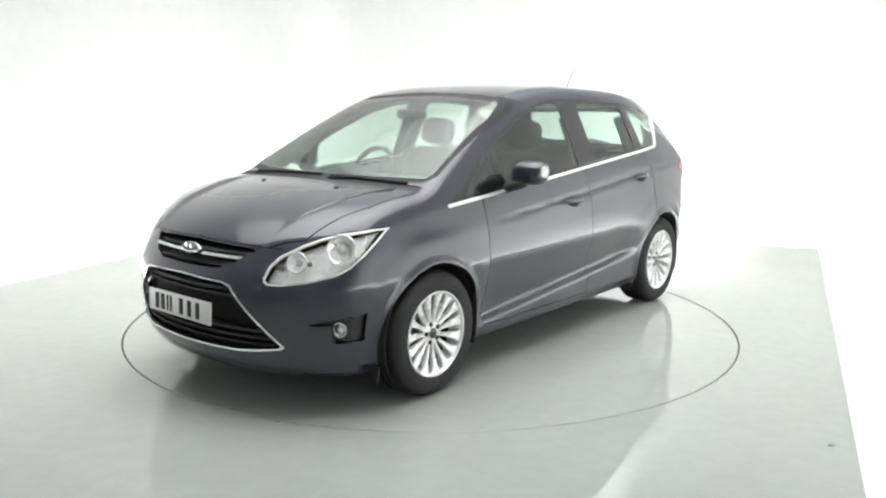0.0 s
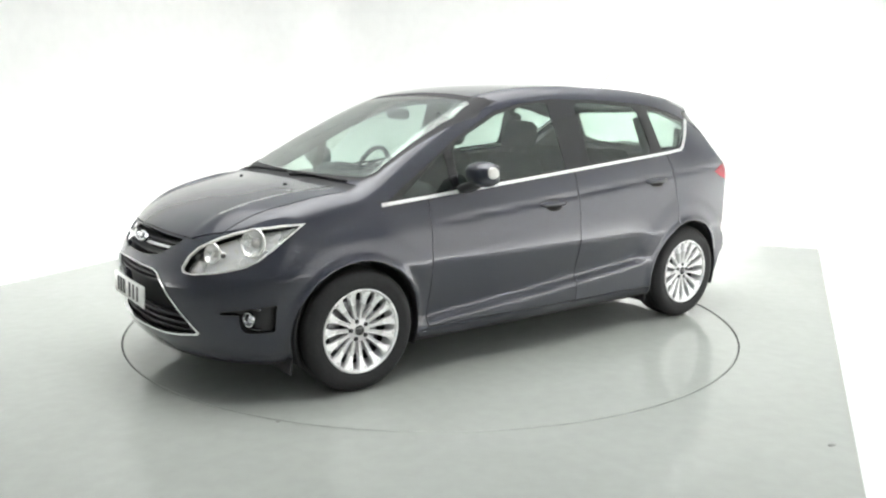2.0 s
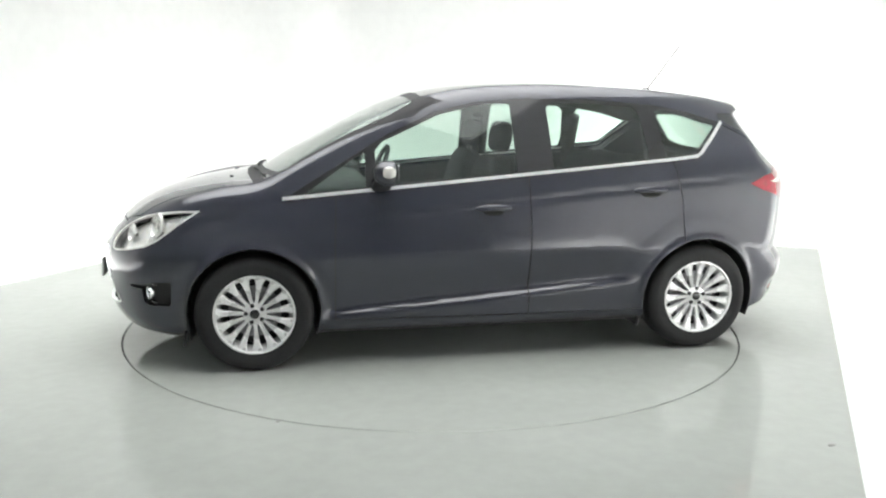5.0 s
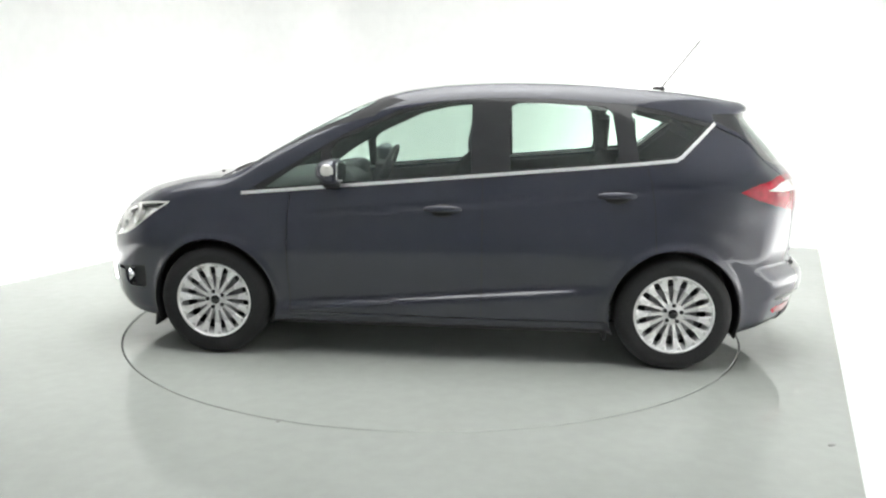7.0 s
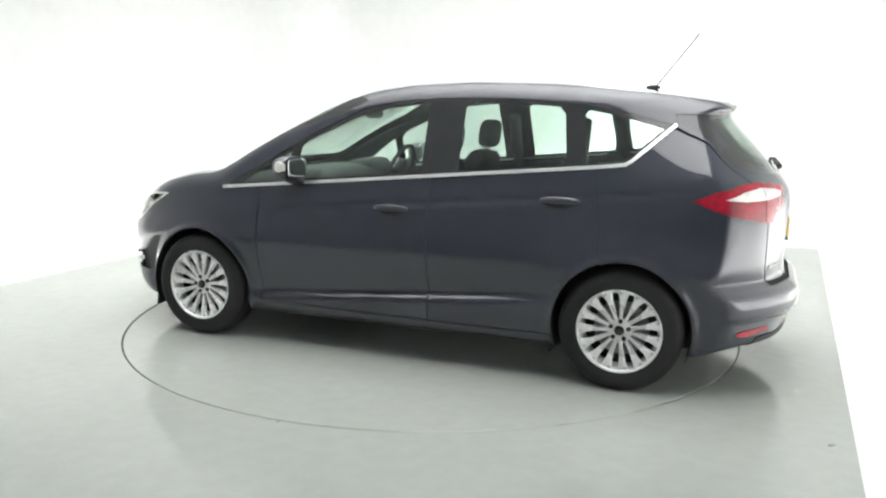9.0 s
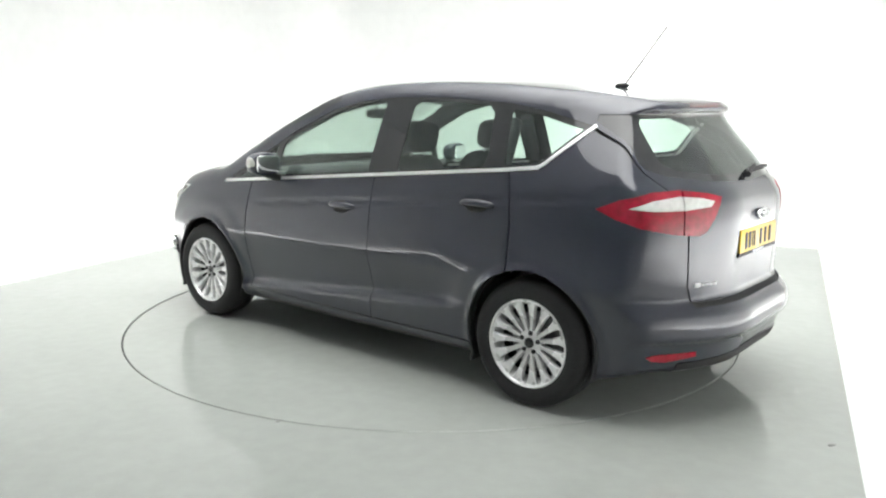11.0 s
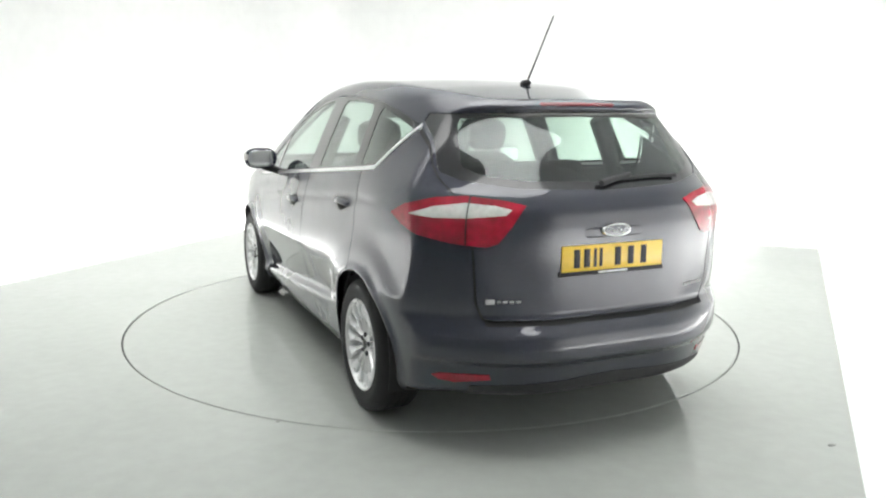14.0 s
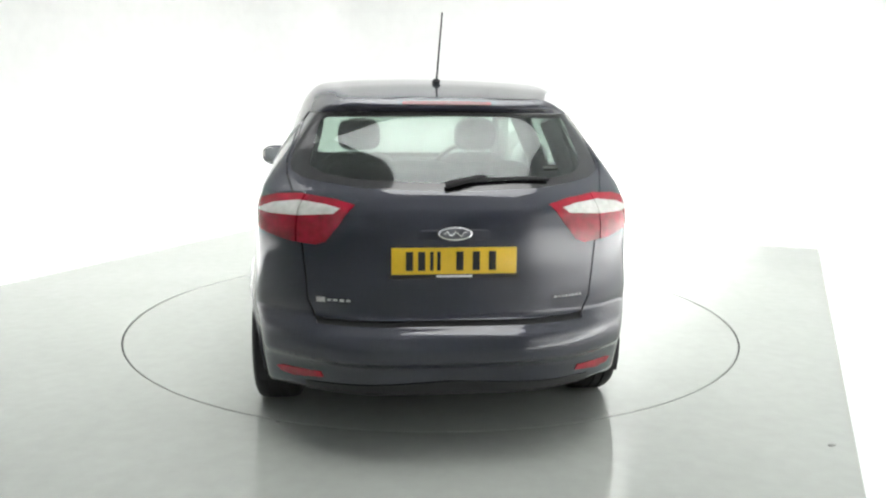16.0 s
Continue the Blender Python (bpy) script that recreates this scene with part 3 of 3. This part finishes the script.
    for name, mat, label, lift, thick in (
            ("side_trim", SATIN, "bright chrome strip below the windows", 0.005, 0.008),
            ("window_frame", BLACK_GLOSS, "gloss black window frames and pillars", -0.002, 0.010),
            ("quarter_pane", GLASS, "", -0.004, 0.004), ("front_door_pane", GLASS, "", -0.004, 0.004),
            ("rear_door_pane", GLASS, "", -0.004, 0.004), ("rear_quarter_pane", GLASS, "", -0.004, 0.004),
            ("tail_lens", RED_LENS, "glossy red tail lamp lens", 0.004, 0.012),
            ("reversing_lens", WHITE_LENS, "pale reversing lamp and indicator lens", 0.005, 0.012),
            ("rear_reflector", RED_LENS, "red bumper reflector", 0.003, 0.010),
            ("fog_recess", BLACK_PLASTIC, "black fog lamp recess", -0.022, 0.006),
            ("headlight_rim", HEAD_RIM, "bright silvered rim of the headlamp", 0.001, 0.012),
            ("headlight_lens", LENS, "clear headlamp cover", 0.001, 0.003)):
        for faces in sides(name):
            ob = panel(name, faces, mat, car, label, lift, thick)
            if ob and mat in (GLASS, LENS):
                ob.visible_shadow = False
            if name == "headlight_lens":
                panel("lamp_bowl", faces, LAMP_BOWL, ob, "silvered headlamp reflector bowl", -0.042, 0.004)
    panel("cowl", groups["windscreen_band"], BLACK_PLASTIC, car, "black cowl and windscreen border", -0.003, 0.008)
    for name, label in (("windscreen", "clear green-tinted windscreen"), ("rear_screen", "tinted heated rear screen")):
        panel(name, groups[name], GLASS if name == "windscreen" else REAR_GLASS, car, label, -0.003, 0.005).visible_shadow = False
    panel("rear_screen_border", groups["rear_screen_border"], BLACK_GLOSS, car, "black printed border of the rear screen", -0.003, 0.005)
    panel("upper_grille", groups["upper_grille_opening"], SEAM, car, "black upper grille recess", -0.045, 0.004)
    panel("lower_grille", groups["lower_grille_opening"], SEAM, car, "black lower grille recess", -0.06, 0.004)
    panel("grille_surround", groups["grille_surround"], CHROME, car, "satin chrome lower grille surround", 0.006, 0.016)
    panel("rear_valance", groups["rear_valance"], BLACK_PLASTIC, car, "black plastic rear valance", 0.004, 0.010)
    bm.free()


def add(name, bm, mat, parent, label="", place=None, smooth=True):
    """A part of the car, built in the car's own plan."""
    if place is not None:
        move(bm, place)
    if parent is car or parent.parent is car:
        move(bm, pose(-AXIS_X, -AXIS_Y, 0))
    return part(name, bm, mat, parent, label, smooth)


# ---- wheels ----
def wheel_meshes():
    made = {}

    def keep(name, bm, mat, angle=35):
        me = bpy.data.meshes.new(name)
        bm.to_mesh(me)
        bm.free()
        me.shade_smooth()
        me.set_sharp_from_angle(angle=radians(angle))
        me.materials.append(mat)
        made[name] = me
    tread = [(0.3225, -0.072), (0.3235, -0.052), (0.317, -0.050), (0.317, -0.042), (0.324, -0.040), (0.3243, -0.010), (0.317, -0.008),
             (0.317, 0.0), (0.3243, 0.002), (0.324, 0.034), (0.317, 0.036), (0.317, 0.044), (0.3235, 0.046), (0.3225, 0.070)]
    keep("tyre", lathe([(0.213, -0.098), (0.228, -0.106), (0.25, -0.112), (0.285, -0.113), (0.305, -0.103), (0.316, -0.088)] + tread
                       + [(0.316, 0.086), (0.305, 0.101), (0.285, 0.111), (0.262, 0.113), (0.258, 0.1115), (0.25, 0.112), (0.228, 0.106), (0.213, 0.098),
                          (0.205, 0.0)], 72, True), TYRE)
    keep("rim", lathe([(0.203, -0.098), (0.226, -0.100), (0.226, -0.104), (0.205, -0.104), (0.190, -0.06), (0.188, 0.03), (0.199, 0.075),
                       (0.206, 0.088), (0.2095, 0.101), (0.2145, 0.107), (0.2215, 0.107), (0.2235, 0.102), (0.220, 0.096), (0.205, 0.090)], 72, True), ALLOY)
    keep("barrel", lathe([(0.0, -0.012), (0.186, -0.012), (0.188, 0.03), (0.186, 0.032), (0.184, -0.006), (0.0, -0.006)], 48), ALLOY_DARK)
    keep("brake_disc", lathe([(0.0, 0.010), (0.075, 0.010), (0.075, 0.000), (0.145, 0.000), (0.145, 0.012), (0.080, 0.012), (0.07, 0.035), (0.0, 0.035)], 48), STEEL)
    keep("hub", lathe([(0.0, 0.079), (0.030, 0.079), (0.034, 0.075), (0.058, 0.073), (0.068, 0.068), (0.071, 0.050), (0.0, 0.050)], 48), ALLOY)
    keep("centre_cap", lathe([(0.0, 0.086), (0.018, 0.0855), (0.0255, 0.083), (0.027, 0.078), (0.0, 0.077)], 32), BLACK_GLOSS)
    # nuts in the dark alloy, painting in the shade of their holes
    keep("wheel_nut", lathe([(0.0, 0.083), (0.009, 0.083), (0.0125, 0.080), (0.0125, 0.068), (0.0, 0.068)], 6), ALLOY_DARK)
    # a forked spoke: one stem at the hub that opens towards the rim
    bm = bmesh.new()
    rows = [(0.052, 0.0115, 0.074, 0.030), (0.085, 0.0105, 0.078, 0.028), (0.125, 0.0130, 0.084, 0.026), (0.165, 0.0175, 0.090, 0.024),
            (0.190, 0.0240, 0.094, 0.022), (0.212, 0.0360, 0.098, 0.020)]
    rings = []
    for r, w, y, d in rows:
        rings.append([bm.verts.new(c) for c in ((-w, y - d, r), (-w, y - 0.006, r), (-w * 0.62, y, r), (0, y - 0.0035, r), (w * 0.62, y, r),
                                                (w, y - 0.006, r), (w, y - d, r))])
    for a, b in zip(rings, rings[1:]):
        for k in range(7):
            bm.faces.new((a[k], a[(k + 1) % 7], b[(k + 1) % 7], b[k]))
    bm.faces.new(rings[0])
    bm.faces.new(rings[-1][::-1])
    bmesh.ops.recalc_face_normals(bm, faces=bm.faces)
    keep("spoke", bm, ALLOY, 50)
    return made


def build_wheel(meshes, x, y, side, spin, front):
    hub = new("front_wheel" if front else "rear_wheel")
    hub.parent = car
    hub["label"] = "silver multi-spoke alloy wheel with black tyre"
    hub.matrix_basis = pose(x - AXIS_X, y - AXIS_Y, 0.3235, 0, spin, 0 if side > 0 else 180)
    for name in ("tyre", "rim", "barrel", "brake_disc", "hub", "centre_cap"):
        hang(name, meshes[name], None, hub)
    for i in range(15):
        hang("spoke", meshes["spoke"], None, hub).matrix_basis = pose(0, 0, 0, 0, 24 * i, 0)
    for i in range(5):
        hang("wheel_nut", meshes["wheel_nut"], None, hub).matrix_basis = pose(0, 0, 0, 0, 72 * i, 0) @ pose(0, 0, 0.048)


def build_arch_liner(x, s):
    bm = bmesh.new()
    cols = []
    for i in range(25):
        a = radians(-22 + 224 * i / 24)
        cols.append([bm.verts.new((x + r * math.cos(a), s * y, 0.33 + r * math.sin(a))) for r, y in
                     ((0.366, 0.868), (0.368, 0.80), (0.368, 0.58), (0.30, 0.575), (0.05, 0.575))])
    for a, b in zip(cols, cols[1:]):
        for k in range(4):
            bm.faces.new((a[k], b[k], b[k + 1], a[k + 1]))
    bmesh.ops.recalc_face_normals(bm, faces=bm.faces)
    bmesh.ops.solidify(bm, geom=bm.faces, thickness=0.004)
    add("wheel_arch_liner", bm, BLACK_PLASTIC, car)


car = new("car")
tagged(car, "dark grey metallic five-door family car standing on the turntable", "car")
build_shell(car)
WHEELS = wheel_meshes()
for wx in (1.324, -1.324):
    for s in (1, -1):
        build_wheel(WHEELS, wx, s * 0.782, s, 7 * wx + 5, wx > 0)
        build_arch_liner(wx, s)


# ---- fittings on the car ----
def on_skin(x, y, z, lift=0.0):
    """The point of the body's skin nearest to a place, and the way it faces."""
    p = settle(np.array([[x, y, z]], float), 8)
    n = slope(p)[0]
    n = Vector(n).normalized()
    return Vector(p[0]) + n * lift, n


def facing(place, normal, up=Vector((0, 0, 1))):
    """A pose at place whose local y looks along normal and whose local z stays up."""
    y = Vector(normal).normalized()
    x = y.cross(up).normalized()
    z = x.cross(y)
    return Matrix.Translation(place) @ Matrix((x, y, z)).transposed().to_4x4()


def pillow(size, power=4.0, segs=28, rings=16):
    """A rounded block."""
    bm = bmesh.new()
    bmesh.ops.create_uvsphere(bm, u_segments=segs, v_segments=rings, radius=1.0)
    for v in bm.verts:
        n = sum(abs(c) ** power for c in v.co) ** (1 / power)
        v.co = Vector((v.co.x / n * size[0] / 2, v.co.y / n * size[1] / 2, v.co.z / n * size[2] / 2))
    return bm


def oval(w, h, depth, segs=40):
    bm = lathe([(0, depth), (0.40, depth * 0.95), (0.47, depth * 0.7), (0.5, 0.0), (0, 0)], segs)
    return move(bm, Matrix.Diagonal((w, 1, h, 1)))


def build_badge(x, z, name):
    p, n = on_skin(x, 0, z, 0.008)
    ob = add(name, oval(0.150, 0.060, 0.012), CHROME, car, "chrome oval badge", facing(p, n))
    add("badge_field", oval(0.128, 0.044, 0.004), BADGE_BLUE, ob, "", facing(p + n * 0.0115, n))
    badge_script(p + n * 0.0165, n, ob)


def badge_script(place, normal, parent):
    """A raised chrome flourish across a badge, in place of its lettering."""
    wave = [(-0.046 + 0.0115 * i, 0.0, 0.011 * math.sin(1.9 * i + 0.6)) for i in range(9)]
    add("badge_flourish", tube(wave, 0.0032, 6), CHROME, parent, "", facing(place, normal))


def build_plate(p, n, mat, name, label):
    m = facing(p, n)
    ob = add(name, box((0.52, 0.010, 0.111), (0, 0, 0), 0.003), mat, car, label, m)
    for i, x in enumerate((-0.196, -0.146, -0.104, -0.075, 0.012, 0.080, 0.148)):
        w = 0.014 if i in (2, 3) else 0.030
        add("print_bar", box((w, 0.003, 0.079), (-x - 0.01, 0.006, 0), 0.001), PLATE_BLACK, ob, "", m)


def build_front():
    build_badge(2.12, 0.757, "front_badge")
    p, n = on_skin(2.2, 0, 0.497, 0.012)
    build_plate(p, Vector((1, 0, 0.04)), PLATE_WHITE, "front_number_plate", "white front number plate with dark bars")
    for s in (1, -1):
        # fog lamp
        p, n = on_skin(1.885, s * 0.787, 0.443, -0.012)
        d = Vector((0.90, s * 0.40, 0))
        ring = add("fog_lamp", lathe([(0.026, 0.004), (0.030, 0.016), (0.036, 0.016), (0.038, 0.0), (0.026, -0.02)], 32, True), CHROME, car,
                   "round fog lamp with chrome ring", facing(p, d))
        add("fog_bowl", lathe([(0, 0.006), (0.014, 0.004), (0.024, -0.004), (0.027, -0.010), (0.0, -0.018)], 28), CHROME, ring, "", facing(p, d))
        add("fog_fin", box((0.11, 0.02, 0.012), (0, -0.012, 0.050), 0.004), BLACK_GLOSS, car, "", facing(p, d))
        add("fog_fin", box((0.10, 0.02, 0.010), (0, -0.012, -0.048), 0.004), BLACK_GLOSS, car, "", facing(p, d))
        # lamp units behind the headlamp cover
        for x, y, z, r in ((1.80, 0.70, 0.785, 0.070), (1.955, 0.585, 0.735, 0.050)):
            p, n = on_skin(x, s * y, z, -0.030)
            d = Vector((0.92, s * 0.25, 0.05)) * 0.6 + n * 0.4
            unit = add("headlamp_unit", lathe([(r, 0.012), (r * 0.93, 0.016), (r * 0.85, 0.010), (r * 0.45, -0.022), (0, -0.03)], 36), LAMP_BOWL, car,
                       "round silvered headlamp reflector", facing(p, d))
            add("lamp_ring", lathe([(r * 0.90, 0.010), (r * 0.97, 0.020), (r * 1.04, 0.014), (r * 0.97, 0.004)], 36, True), HEAD_RIM, unit, "", facing(p, d))
            add("bulb_lens", lathe([(0, 0.010), (r * 0.22, 0.006), (r * 0.34, -0.004), (r * 0.34, -0.02), (0, -0.02)], 28), WHITE_LENS, unit, "", facing(p, d))
        for x, y, z, w, h in ((2.005, 0.52, 0.715, 0.030, 0.030), (1.905, 0.615, 0.715, 0.026, 0.024), (1.70, 0.755, 0.775, 0.050, 0.032),
                              (1.69, 0.735, 0.850, 0.040, 0.012)):
            p, n = on_skin(x, s * y, z, -0.022)
            add("lamp_socket", pillow((w, 0.010, h), 2.6, 16, 8), LAMP_SHADE, car, "dark socket inside the headlamp", facing(p, n))
        # bonnet washer jets
        p, n = on_skin(1.45, s * 0.30, 1.02, 0.0)
        add("washer_jet", pillow((0.030, 0.022, 0.014), 2.5, 12, 8), BLACK_PLASTIC, car, "", facing(p, n) @ pose(0, 0, 0, -90))
        # windscreen wipers
    for y0, y1 in ((-0.58, 0.02), (0.10, 0.62)):
        pts = []
        for i in range(7):
            y = y0 + (y1 - y0) * i / 6
            p, n = on_skin(1.30 - 0.11 * y * y, y, 1.062 + 0.02 * i / 6, 0.005)
            pts.append(p)
        blade = add("wiper_blade", tube(pts, 0.008, 6), BLACK_PLASTIC, car, "black windscreen wiper")
        add("wiper_arm", tube([pts[0] + Vector((0.02, 0, -0.010)), pts[1] + Vector((0.012, 0, -0.002)), pts[3] + Vector((0, 0, 0.006))], 0.007, 6, 0.6),
            BLACK_PLASTIC, blade)


def build_rear():
    # body-coloured grip over the plate, badge, plate
    p, n = on_skin(-2.10, 0, 0.945, 0.0)
    bm = pillow((0.50, 0.014, 0.044), 5.0, 36, 16)
    for v in bm.verts:
        v.co.y -= 0.30 * v.co.x ** 2
    add("tailgate_grip", bm, PAINT, car, "body-coloured tailgate grip", facing(p, Vector((-1, 0, 0))))
    ob = add("rear_badge", oval(0.150, 0.060, 0.012), CHROME, car, "chrome oval badge", facing(p + Vector((-0.014, 0, 0.008)), Vector((-1, 0, 0.1))))
    add("badge_field", oval(0.128, 0.044, 0.004), BADGE_BLUE, ob, "", facing(p + Vector((-0.0255, 0, 0.009)), Vector((-1, 0, 0.1))))
    badge_script(p + Vector((-0.0305, 0, 0.009)), Vector((-1, 0, 0.1)), ob)
    p, n = on_skin(-2.09, 0, 0.838, 0.002)
    build_plate(p, Vector((-1, 0, 0.02)), PLATE_YELLOW, "rear_number_plate", "yellow rear number plate with dark bars")
    add("plate_holder", box((0.54, 0.010, 0.020), (0, -0.002, -0.064), 0.003), BLACK_PLASTIC, car, "black plate holder edge", facing(p, Vector((-1, 0, 0.02))))
    add("dealer_strip", box((0.15, 0.004, 0.009), (0, 0.004, -0.064), 0.001), PLATE_WHITE, car, "pale strip below the number plate", facing(p, Vector((-1, 0, 0.02))))
    # model lettering as plain bright bars
    for y0, widths, z in ((0.585, (0.050, 0.022, 0.026, 0.026, 0.024), 0.665), (-0.43, (0.020, 0.012, 0.014, 0.016, 0.012, 0.016, 0.016, 0.014), 0.668)):
        y = y0
        for i, w in enumerate(widths):
            q, n = on_skin(-2.05, y - w / 2, z, 0.002)
            add("lettering_bar", box((w * 0.8, 0.005, 0.022 if i == 0 and w > 0.04 else 0.010), (0, 0, 0), 0.002), LETTER, car, "dull silver lettering bar", facing(q, n))
            y -= w + 0.004
    # rear wiper
    pts = [on_skin(-2.02, y, 1.128 + 0.03 * k, 0.018)[0] for k, y in enumerate((0.03, -0.05, -0.14))]
    arm = add("rear_wiper", tube(pts, 0.016, 8, 0.6), BLACK_PLASTIC, car, "black rear wiper")
    pts = [on_skin(-2.0, -0.02 - 0.40 * i / 6, 1.142 + 0.035 * i / 6, 0.010)[0] for i in range(7)]
    add("blade", tube(pts, 0.009, 6), BLACK_PLASTIC, arm)
    # roof aerial
    base = add("aerial_base", pillow((0.085, 0.040, 0.030), 2.2, 20, 10), BLACK_PLASTIC, car, "black roof aerial", pose(-1.318, 0, on_skin(-1.318, 0, 1.57)[0].z + 0.010))
    add("aerial_rod", tube([(-1.33, 0, 1.583), (-1.35, 0, 1.607), (-1.45, 0, 1.737), (-1.56, 0, 1.882)], 0.0056, 6, 0.6), BLACK_PLASTIC, base)


def build_sides():
    for s in (1, -1):
        for x, z, y in ((-0.02, 0.902, 0.9), (-0.985, 0.985, 0.87)):
            p, n = on_skin(x, s * y, z, 0.0)
            m = facing(p, n)
            # no hollow is cut: a near-black pad gives the handle recess its shade
            cup = add("handle_shade", move(pillow((0.13, 0.012, 0.072), 2.4, 24, 12), pose(0, 0.0, -0.006)), SEAM, car, "near-black pad painting the shade of the recess behind the door handle", m)
            bm = pillow((0.215, 0.030, 0.036), 3.0, 28, 12)
            for v in bm.verts:
                v.co.y -= 1.2 * v.co.x ** 2 - 0.018
            add("door_handle", bm, PAINT, cup, "body-coloured pull handle", m)
        # door mirror
        bm = pillow((0.16, 0.215, 0.140), 2.7, 32, 20)
        for v in bm.verts:
            if v.co.x < -0.035:
                v.co.x = -0.035 - (abs(v.co.x) - 0.035) * 0.18
            if v.co.x > 0:
                v.co.z *= 1 - 1.6 * v.co.x
                v.co.y *= 1 - 0.8 * v.co.x
        shell = add("door_mirror", bm, PAINT, car, "dark painted door mirror housing", pose(0.595, s * 0.945, 1.100, 0, 0, -6 * s))
        add("mirror_glass", move(pillow((0.006, 0.165, 0.108), 5.0, 24, 14), pose(-0.056, 0.0, 0.0)), CHROME, shell, "silver mirror glass", pose(0.595, s * 0.945, 1.100, 0, 0, -6 * s))
        add("mirror_lamp", pillow((0.075, 0.040, 0.072), 2.4, 20, 12), WHITE_LENS, shell, "pale indicator lens at the mirror's end", pose(0.600, s * 1.036, 1.108, 0, 0, -6 * s))
        add("mirror_foot", move(pillow((0.11, 0.16, 0.05), 3.0, 20, 12), pose(0.0, 0.0, 0.0, 18 * s)), BLACK_PLASTIC, shell, "black mirror foot", pose(0.62, s * 0.865, 1.025))
        # small flaps before the wheels
        for x in (1.70, -0.955):
            add("wheel_flap", box((0.014, 0.20, 0.08), (0, 0, 0), 0.004), BLACK_PLASTIC, car, "black rubber wheel deflector", pose(x, s * 0.74, 0.19, 0, -8, 0))


# ---- the cabin ----
def build_seat(x, y, w, name, lean, head_z, heads=(0.0,)):
    seat = new(name)
    seat.parent = car
    seat["label"] = "dark cloth seat with headrest"

    def put(n, bm, m, mat=FABRIC):
        part(n, move(bm, pose(-AXIS_X, -AXIS_Y, 0) @ m), mat, seat)
    put("cushion", pillow((0.50, w, 0.20), 4.0), pose(x + 0.30, y, 0.52, 0, -8, 0))
    put("backrest", pillow((0.17, w, 0.66), 4.5), pose(x - 0.06, y, 0.84, 0, -lean, 0))
    for d in heads:
        put("headrest", pillow((0.11, 0.265, 0.19), 3.5), pose(x - 0.06 - math.tan(radians(lean)) * (head_z - 0.84), y + d, head_z, 0, -lean * 0.6, 0))
        for e in (-0.06, 0.06):
            hx = x - 0.06 - math.tan(radians(lean)) * (head_z - 0.9)
            put("headrest_post", tube([(hx + 0.02, y + d + e, head_z - 0.18), (hx, y + d + e, head_z - 0.05)], 0.006, 6), pose(0, 0, 0), STEEL)


def build_cabin():
    add("cabin_floor", box((2.6, 1.42, 0.06), (-0.35, 0, 0.30), 0.02), DASH, car, "dark cabin carpet")
    build_seat(-0.02, 0.37, 0.50, "front_seat", 14, 1.275)
    build_seat(-0.02, -0.37, 0.50, "front_seat", 14, 1.275)
    build_seat(-0.90, 0.0, 1.24, "rear_bench", 16, 1.075, (-0.42, 0.0, 0.42))
    bm = pillow((0.62, 1.46, 0.34), 5.0, 40, 20)
    add("dashboard", bm, DASH, car, "dark moulded dashboard", pose(0.93, 0, 0.87, 0, 3, 0))
    add("instrument_hood", pillow((0.26, 0.42, 0.14), 3.0), DASH, car, "", pose(0.76, -0.37, 1.01, 0, 8, 0))
    add("centre_stack", pillow((0.24, 0.32, 0.46), 4.0), DASH, car, "", pose(0.70, 0, 0.80, 0, 20, 0))
    ring = [(0.185 * math.cos(a), 0.185 * math.sin(a), 0) for a in (2 * math.pi * i / 36 for i in range(37))]
    m = pose(0.50, -0.37, 1.005, 0, 66, 0)
    wheel = add("steering_wheel", move(tube(ring, 0.016, 8), m), DASH, car, "dark steering wheel")
    add("wheel_boss", move(pillow((0.16, 0.14, 0.06), 3.0), m), DASH, wheel)
    for a in (0, 180, 270):
        add("wheel_spoke", move(move(box((0.15, 0.03, 0.016), (0.11, 0, 0), 0.005), pose(0, 0, 0, 0, 0, a + 90)), m), DASH, wheel)
    add("cabin_mirror", pillow((0.03, 0.24, 0.065), 4.0), BLACK_PLASTIC, car, "black rear-view mirror", pose(0.52, 0.0, 1.405, 0, 8, 0))
    add("cabin_mirror_stem", tube([(0.52, 0, 1.42), (0.545, 0, 1.450)], 0.010, 6), BLACK_PLASTIC, car)
    add("load_cover", box((0.72, 1.10, 0.025), (-1.42, 0, 1.02), 0.008), DASH, car, "dark load cover behind the bench")
    for s in (1, -1):
        pts = [on_skin(-0.28, s * 0.8, z, -0.055)[0] for z in (1.05, 1.2, 1.35, 1.48)]
        add("pillar_trim", tube(pts, 0.042, 10), DASH, car, "dark pillar trim")
        pts = [on_skin(-1.045, s * 0.8, z, -0.06)[0] for z in (1.05, 1.2, 1.35, 1.47)]
        add("pillar_trim", tube(pts, 0.050, 10), DASH, car, "dark pillar trim")


build_front()
build_rear()
build_sides()
build_cabin()

# ---- small marks on the floor ----
for x, y, r in ((1.775, -2.165, 0.022), (-0.72, -1.93, 0.012)):
    bm = pillow((r * 2, r, 0.006), 2.0, 14, 8)
    tagged(part("floor_scuff", bm, DIRT, None), "small dark scuff mark on the painted floor", "scuff mark", group="scuffs on the floor").matrix_basis = pose(x, y, 0.001, 0, 0, 20)


def motions():
    rows = [(t, pose(0, 0, 0, 0, 0, a)) for t, a in TURN]
    walk(turntable, rows)
    walk(car, rows)


motions()
